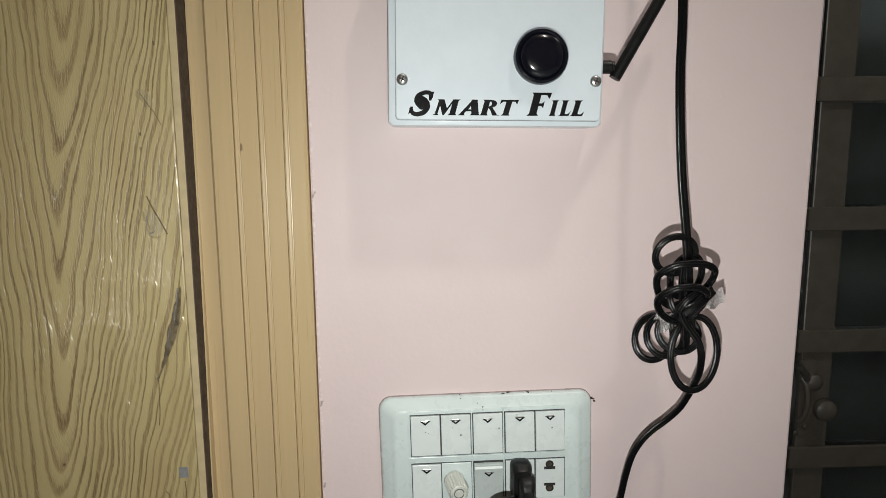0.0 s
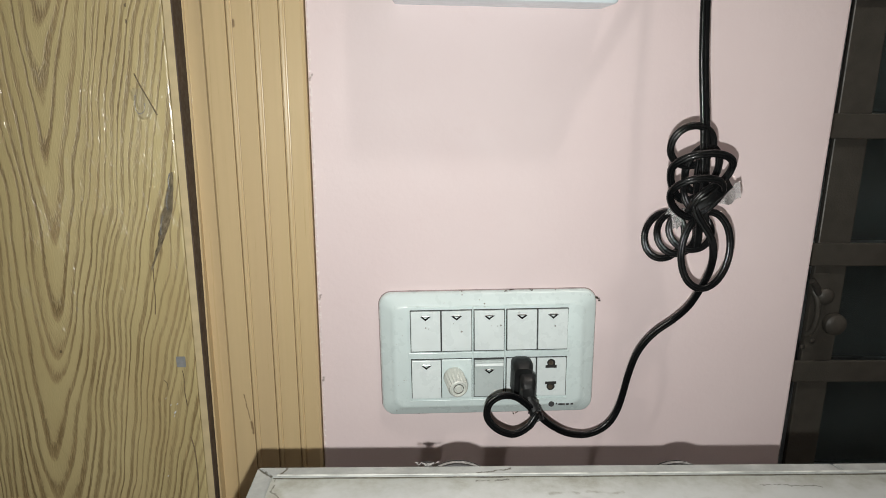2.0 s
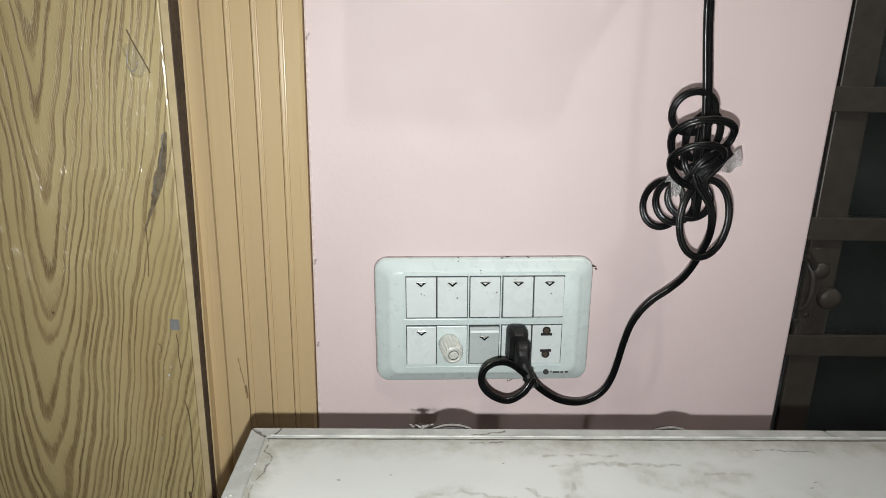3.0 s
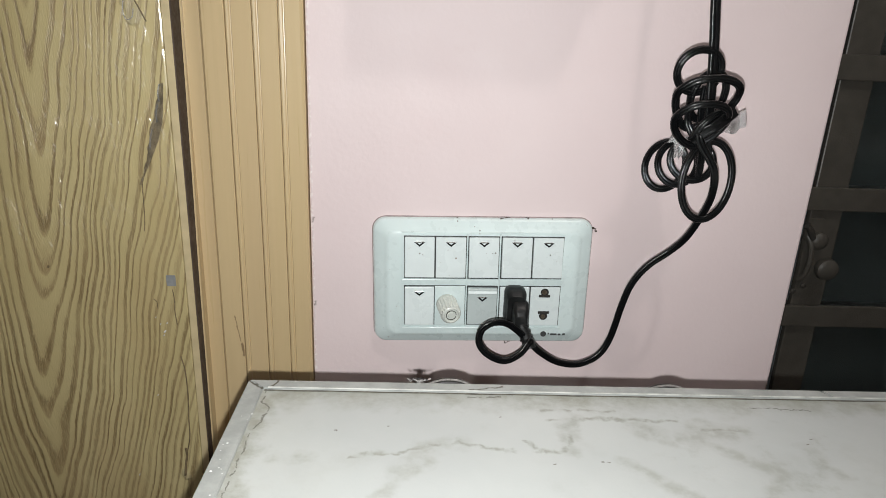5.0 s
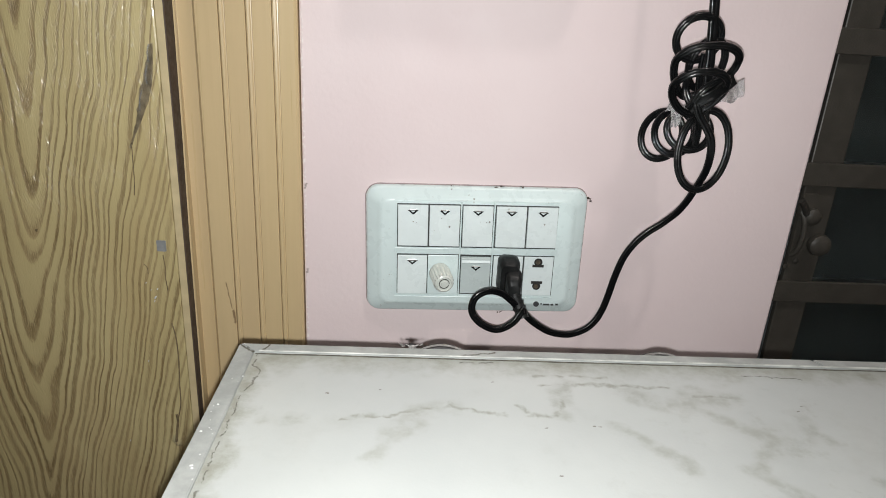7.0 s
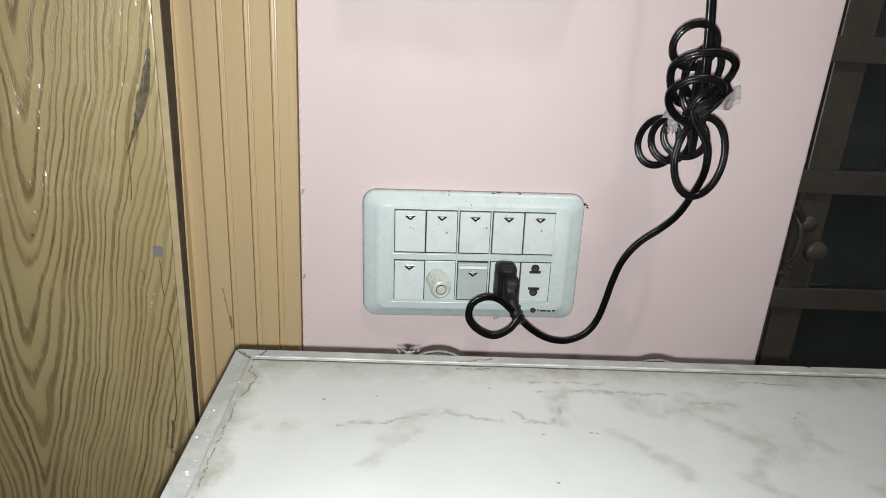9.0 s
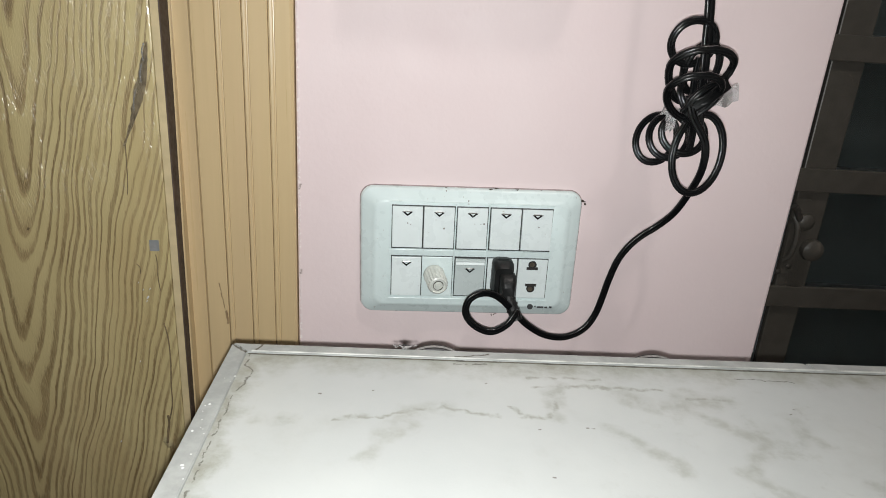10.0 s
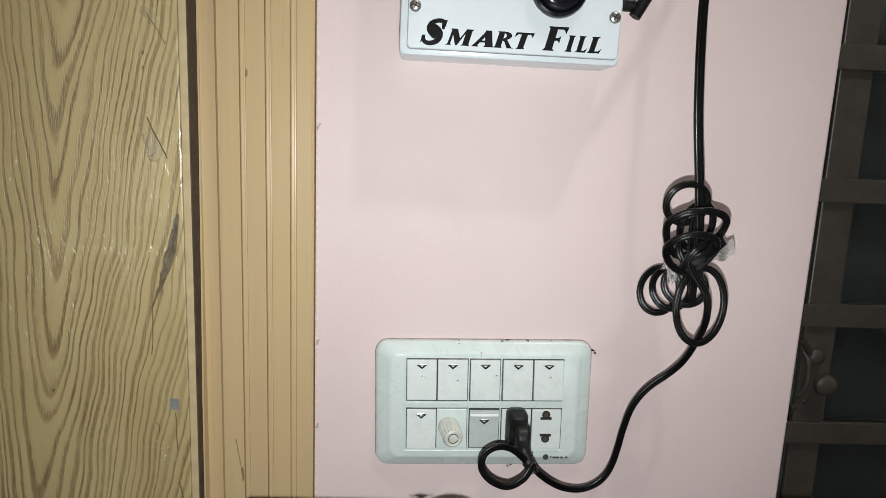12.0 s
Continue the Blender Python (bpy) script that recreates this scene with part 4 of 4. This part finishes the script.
# ---- the controller ----
def glyph(ch):
    """A slanted-serif capital as flat polygons in a cell one high; returns the polygons and the width."""
    bar = lambda x0, z0, x1, z1: [(x0, z0), (x1, z0), (x1, z1), (x0, z1)]
    if ch == "I":
        return [[(0, 0), (0.52, 0), (0.43, 0.12), (0.43, 0.88), (0.53, 1), (0.01, 1), (0.1, 0.88), (0.1, 0.12)]], 0.53
    if ch == "L":
        return [[(0, 0), (0.74, 0), (0.82, 0.32), (0.64, 0.12), (0.43, 0.12), (0.43, 0.88), (0.53, 1), (0.01, 1), (0.1, 0.88), (0.1, 0.12)]], 0.82
    if ch == "F":
        return [[(0, 0), (0.56, 0), (0.46, 0.1), (0.46, 0.42), (0.6, 0.42), (0.7, 0.32), (0.7, 0.64), (0.6, 0.54), (0.46, 0.54), (0.46, 0.89), (0.74, 0.89), (0.9, 0.72), (0.94, 1), (0.01, 1), (0.1, 0.9), (0.1, 0.1)]], 0.94
    if ch == "T":
        return [[(0.26, 0), (0.76, 0), (0.68, 0.1), (0.68, 0.88), (0.86, 0.88), (1.0, 0.7), (1.03, 1), (0.02, 1), (0, 0.7), (0.16, 0.88), (0.34, 0.88), (0.34, 0.1)]], 1.03
    if ch == "M":
        return [[(-0.03, 0), (0.32, 0), (0.25, 0.1), (0.27, 0.62), (0.56, 0), (0.66, 0), (0.97, 0.72), (0.97, 0.1), (0.88, 0), (1.42, 0), (1.33, 0.1), (1.33, 0.9), (1.42, 1), (0.98, 1), (0.73, 0.44), (0.44, 1), (0.03, 1), (0.12, 0.9), (0.08, 0.1)]], 1.42
    if ch == "A":
        return [[(-0.02, 0), (0.36, 0), (0.29, 0.1), (0.68, 0.84), (0.54, 1), (0.06, 0.1)], [(0.48, 1), (0.80, 1), (1.10, 0.1), (1.18, 0), (0.62, 0), (0.7, 0.1), (0.5, 0.74)], bar(0.3, 0.26, 0.76, 0.38)], 1.18
    if ch == "R":
        bowl = [(0.4 + 0.52 * math.cos(t), 0.73 + 0.27 * math.sin(t)) for t in [math.pi / 2 - math.pi * i / 10 for i in range(11)]]
        hole = [(0.4 + 0.2 * math.cos(t), 0.73 + 0.16 * math.sin(t)) for t in [-math.pi / 2 + math.pi * i / 10 for i in range(11)]]
        return [[(0, 0), (0.54, 0), (0.45, 0.1), (0.45, 1), (0.01, 1), (0.1, 0.9), (0.1, 0.1)], bowl + hole, [(0.42, 0.5), (0.7, 0.5), (1.08, 0.06), (1.26, 0), (0.82, 0), (0.6, 0.34)]], 1.26
    # S: a pen stroke that swells in the middle
    line = smooth_line([(1.04, 0, 0.72), (0.94, 0, 0.92), (0.66, 0, 0.965), (0.38, 0, 0.85), (0.36, 0, 0.68), (0.62, 0, 0.52), (0.86, 0, 0.34), (0.8, 0, 0.13), (0.5, 0, 0.035), (0.22, 0, 0.1), (0.1, 0, 0.32)], 5)
    n, polys, edge = len(line), [], []
    for i, p in enumerate(line):
        t = (line[min(i + 1, n - 1)] - line[max(i - 1, 0)]).normalized()
        w = 0.085 + 0.17 * math.exp(-((i / n - 0.5) / 0.17) ** 2)
        edge.append(((p.x - t.z * w, p.z + t.x * w), (p.x + t.z * w, p.z - t.x * w)))
    polys = [[a[0], a[1], b[1], b[0]] for a, b in zip(edge, edge[1:])]
    return polys + [[(0.94, 0.62), (1.06, 0.62), (1.12, 1.0), (0.62, 1.0), (0.86, 0.9)], [(0.02, 0.02), (0.12, 0.1), (0.2, 0.36), (0.04, 0.36)]], 1.2


def letters(text, x0, x1, z, height, y, parent):
    """Black slanted capitals as thin solids, from x0 to x1 on the line z; each letter a part."""
    cells = [glyph(c) for c in text]
    gap, slant = 0.02, 0.26
    shear = [px + slant * pz for polys, _ in cells for poly in polys for px, pz in poly]
    k, pen = (x1 - x0) / (max(shear) - min(shear)), -min(shear)
    for polys, w in cells:
        bm = bmesh.new()
        for i, poly in enumerate(polys):
            lift = y - 0.0001 - 0.00003 * (i % 7)
            pts = [(x0 + (pen + px + slant * pz) * k, z + pz * height) for px, pz in poly]
            low, high = ([bm.verts.new((px, d, pz)) for px, pz in pts] for d in (y + 0.0002, lift))
            bm.faces.new(low)
            bm.faces.new(high)
            for a in range(len(pts)):
                b = (a + 1) % len(pts)
                bm.faces.new((low[a], low[b], high[b], high[a]))
        pen += w + gap
        part("letter", bm, INK, parent, "black slanted lettering")


def build_controller():
    y = -0.048
    box_ = thing("water_controller", (0.015, 0, 1.13), "white plastic wall controller with black button and lettering", "controller")
    cx, cz, w, h = 0.0162, 1.1346, 0.1656, 0.1650
    part("case", shells([(w, h, 0.004, 0, 0), (w, h, 0.004, 0.040, 0), (w - 0.0015, h - 0.0015, 0.004, 0.0425, 0), (w - 0.004, h - 0.004, 0.003, 0.0432, 0)], (cx, 0, cz)), CASE, box_, smooth=True)
    part("front_panel", shells([(w - 0.0086, h - 0.008, 0.003, 0.0432, 0), (w - 0.0086, h - 0.008, 0.003, 0.0474, 0), (w - 0.0098, h - 0.0092, 0.0025, 0.048, 0)], (cx + 0.0018, 0, cz + 0.0008)), CASE, box_, smooth=True)
    part("panel_seam", shells([(w - 0.0078, h - 0.0070, 0.0032, 0.0430, 0), (w - 0.0078, h - 0.0070, 0.0032, 0.0438, 0)], (cx + 0.0018, 0, cz + 0.0008)), SEAM, box_, "thin grey joint round the front panel")
    for x, z in ((-0.0555, 1.0865), (0.0918, 1.0865), (-0.0555, 1.19), (0.0918, 1.19)):
        screw = part("screw", lathe([(0.0044, 0), (0.0043, 0.0009), (0.0034, 0.0018), (0.001, 0.0021)], (x, y, z), count=20), SCREW, box_, smooth=True)
        for k in (0.4, 0.4 + math.pi / 2):
            m = Matrix.Translation((x, y - 0.0019, z)) @ Matrix.Rotation(k, 4, "Y")
            part("slot", turn(block((-0.0024, -0.0003, -0.0004), (0.0024, 0.0002, 0.0004)), m), SLOT, screw)
    button = part("button_ring", lathe([(0.0207, 0), (0.0207, 0.004), (0.0197, 0.0062), (0.018, 0.0068), (0.0165, 0.0058), (0.0162, 0.004)], (0.049, y, 1.104), count=48), BUTTON, box_, "glossy black button ring", True)
    part("button_cap", lathe([(0.0162, 0.003), (0.0162, 0.0068), (0.0150, 0.0084), (0.011, 0.0095), (0.006, 0.0101), (0.002, 0.0103)], (0.049, y, 1.104), count=48), BUTTON, button, smooth=True)
    for t, a, b, hgt in (("S", -0.0512, -0.0312, 0.0174), ("M", -0.0326, -0.0112, 0.0118), ("A", -0.0134, 0.0034, 0.0118), ("R", 0.0028, 0.0186, 0.0118), ("T", 0.0186, 0.0334, 0.0118),
                         ("F", 0.0392, 0.0587, 0.0174), ("I", 0.0562, 0.0644, 0.0118), ("L", 0.0639, 0.0734, 0.0118), ("L", 0.0728, 0.0841, 0.0118)):
        letters(t, a, b, 1.0603, hgt, y, box_)
    # aerial on the side
    s = (0.0978, -0.036, 1.0985)
    plug = part("aerial_socket", lathe([(0.0042, 0), (0.0052, 0.0005), (0.0052, 0.0085), (0.0045, 0.0092), (0.0045, 0.011)], s, "x", 20), BLACK, box_, "black aerial connector", True)
    rod = [Vector((0.1112, -0.036, 1.0925)) + Vector((0.48, 0.0, 0.877)) * d for d in (-0.003, 0.0, 0.03, 0.07, 0.105, 0.108)]
    part("aerial", sweep(rod, round_profile(0.0046, 16)), BLACK, plug, "black rod aerial", True)
    box_.rotation_euler = (0, radians(0.8), 0)
    return box_


build_controller()


# ---- the mains lead ----
FLEX = twin_profile(0.0058, 0.0036)


def ring(centre, rx, rz, lean=0.0, front=0.0, twist=0.0, drop=0.0, pull=0.0):
    """A loop of flex: an ellipse in the wall's plane, leaning by degrees, whose top stands forward by front and side by twist.
    With drop its lower half hangs longer and pinches to a point, which is moved sideways by pull."""
    c, s = math.cos(radians(lean)), math.sin(radians(lean))
    out = []
    for i in range(40):
        a = 2 * math.pi * i / 40
        x, z = rx * math.cos(a), rz * math.sin(a)
        if z < 0:
            k = math.sin(a) ** 2
            x, z = x * (1 - 0.35 * min(1.0, drop) * k) + pull * k, z * (1 + drop)
        out.append(Vector((centre[0] + x * c - z * s, centre[1] - front * math.sin(a) - twist * math.cos(a), centre[2] + x * s + z * c)))
    return out


def build_lead():
    lead = thing("mains_lead", (0.165, -0.05, 0.9), "black two-core mains lead bundled into a knot", "cable")
    hang = [(0.150, -0.032, 1.5), (0.153, -0.04, 1.3), (0.156, -0.048, 1.146), (0.1563, -0.049, 1.084), (0.160, -0.05, 1.019), (0.166, -0.051, 0.966), (0.1695, -0.051, 0.931), (0.172, -0.05, 0.905), (0.175, -0.048, 0.89)]
    part("flex", sweep(smooth_line(hang, 10), twin_profile(0.0074, 0.0042)), CABLE, lead, "hanging black flex", True)
    second = [(0.1665, -0.046, 0.94), (0.1675, -0.043, 0.92), (0.1705, -0.042, 0.9), (0.174, -0.04, 0.875)]
    part("flex", sweep(smooth_line(second, 8), FLEX), CABLE, lead, smooth=True)
    third = [(0.158, -0.042, 0.935), (0.157, -0.045, 0.925), (0.156, -0.05, 0.912), (0.163, -0.052, 0.9), (0.172, -0.045, 0.888), (0.1745, -0.04, 0.87)]
    part("flex", sweep(smooth_line(third, 8), FLEX), CABLE, lead, smooth=True)
    loops = [((0.1590, -0.048, 0.9500), 0.0162, 0.0155, 5, 0.004, 0.0),
             ((0.1640, -0.058, 0.9345), 0.0228, 0.0125, 2, 0.012, 0.0, 1.1, -0.006),
             ((0.1602, -0.062, 0.9175), 0.0192, 0.0120, 2, 0.012, 0.0, 0.8, 0.001),
             ((0.1720, -0.056, 0.9115), 0.0150, 0.0085, 42, 0.006, 0.0),
             ((0.1700, -0.044, 0.9320), 0.0120, 0.0180, -10, 0.004, 0.0),
             ((0.1545, -0.020, 0.8740), 0.0150, 0.0190, -28, -0.004, 0.004),
             ((0.1620, -0.026, 0.8775), 0.0150, 0.0165, -25, -0.004, 0.004),
             ((0.1705, -0.032, 0.8810), 0.0160, 0.0150, -10, -0.003, 0.004),
             ((0.1772, -0.050, 0.8690), 0.0192, 0.0300, -6, -0.004, 0.0)]
    for c, *shape in loops:
        part("loop", sweep(ring(c, *shape), FLEX, True), CABLE, lead, smooth=True)
    wide = [(0.1862, -0.058, 0.9235), (0.1795, -0.0615, 0.919), (0.1705, -0.063, 0.912), (0.1630, -0.060, 0.9065), (0.1585, -0.056, 0.900)]
    part("flex", sweep(smooth_line(wide, 8), twin_profile(0.0090, 0.0032)), CABLE, lead, "flat turn of flex seen face on", True)
    tail = [(0.160, -0.058, 0.912), (0.164, -0.060, 0.899), (0.1760, -0.062, 0.8800), (0.1800, -0.057, 0.859), (0.1785, -0.047, 0.8385), (0.1735, -0.037, 0.8180), (0.1640, -0.031, 0.8040), (0.1525, -0.030, 0.7945), (0.1432, -0.030, 0.7845), (0.1362, -0.029, 0.7710), (0.1312, -0.029, 0.753), (0.1280, -0.029, 0.736), (0.1245, -0.029, 0.7215), (0.1185, -0.030, 0.7100),
            (0.1095, -0.031, 0.7025), (0.096, -0.032, 0.6985), (0.079, -0.035, 0.7025), (0.062, -0.041, 0.7150), (0.0490, -0.045, 0.7290), (0.0335, -0.050, 0.7435), (0.0205, -0.055, 0.7475), (0.0105, -0.057, 0.7420), (0.0085, -0.059, 0.7310), (0.0160, -0.061, 0.7215), (0.0300, -0.061, 0.7162), (0.0430, -0.058, 0.7215), (0.0505, -0.054, 0.7305), (0.0525, -0.050, 0.7270)]
    part("flex", sweep(smooth_line(tail, 8), twin_profile(0.0060, 0.0036)), CABLE, lead, smooth=True)
    # plug in the socket
    body = shells([(0.0172, 0.031, 0.005, 0, 0), (0.0182, 0.032, 0.0052, 0.003, 0), (0.0182, 0.032, 0.0052, 0.011, 0), (0.0168, 0.030, 0.005, 0.015, -0.0002), (0.0150, 0.026, 0.005, 0.0185, -0.001)], (0.0412, -0.0131, 0.7485))
    plug = part("plug", body, BLACK, lead, "black moulded two-pin plug", True)
    part("grip", shells([(0.0140, 0.022, 0.004, 0, 0), (0.0146, 0.022, 0.004, 0.004, -0.0005), (0.0132, 0.0175, 0.004, 0.009, -0.002), (0.0100, 0.012, 0.0035, 0.013, -0.004)], (0.0445, -0.0285, 0.7455)), BLACK, plug, smooth=True)
    sleeve = [Vector((0.0455, -0.038, 0.7375)), Vector((0.048, -0.0425, 0.7315)), Vector((0.0505, -0.0465, 0.7265)), Vector((0.0525, -0.0495, 0.7215))]
    sleeve_part = part("sleeve", sweep(smooth_line(sleeve, 3), round_profile(0.0050, 14)), BLACK, plug, smooth=True)
    for k in range(4):
        p = sleeve[0].lerp(sleeve[-1], (k + 0.5) / 4.4)
        d = (sleeve[-1] - sleeve[0]).normalized()
        part("ridge", sweep([p - d * 0.0006, p + d * 0.0006], round_profile(0.0057, 14)), BLACK, sleeve_part)
    # bits of clear tape that hold the bundle
    rng = random.Random(8)
    for cx, cz, w, h, lean, y in ((0.1905, 0.9125, 0.021, 0.013, 12, -0.048), (0.1545, 0.8985, 0.016, 0.010, -20, -0.044), (0.158, 0.889, 0.008, 0.012, 5, -0.035)):
        bm = bmesh.new()
        grid = [[bm.verts.new((cx + (i / 6 - 0.5) * w, y + rng.uniform(-0.0012, 0.0012) - 0.003 * math.sin(i), cz + (j / 4 - 0.5) * h + rng.uniform(-0.0008, 0.0008) + 0.002 * math.sin(i * 1.3))) for j in range(5)] for i in range(7)]
        for i in range(6):
            for j in range(4):
                bm.faces.new((grid[i][j], grid[i + 1][j], grid[i + 1][j + 1], grid[i][j + 1]))
        bmesh.ops.solidify(bm, geom=bm.faces[:], thickness=0.0002)
        m = Matrix.Translation((cx, y, cz))
        turn(bm, m @ Matrix.Rotation(radians(-lean), 4, "Y") @ m.inverted())
        part("tape", bm, TAPE, lead, "crumpled clear sticky tape", True)
    return lead


build_lead()
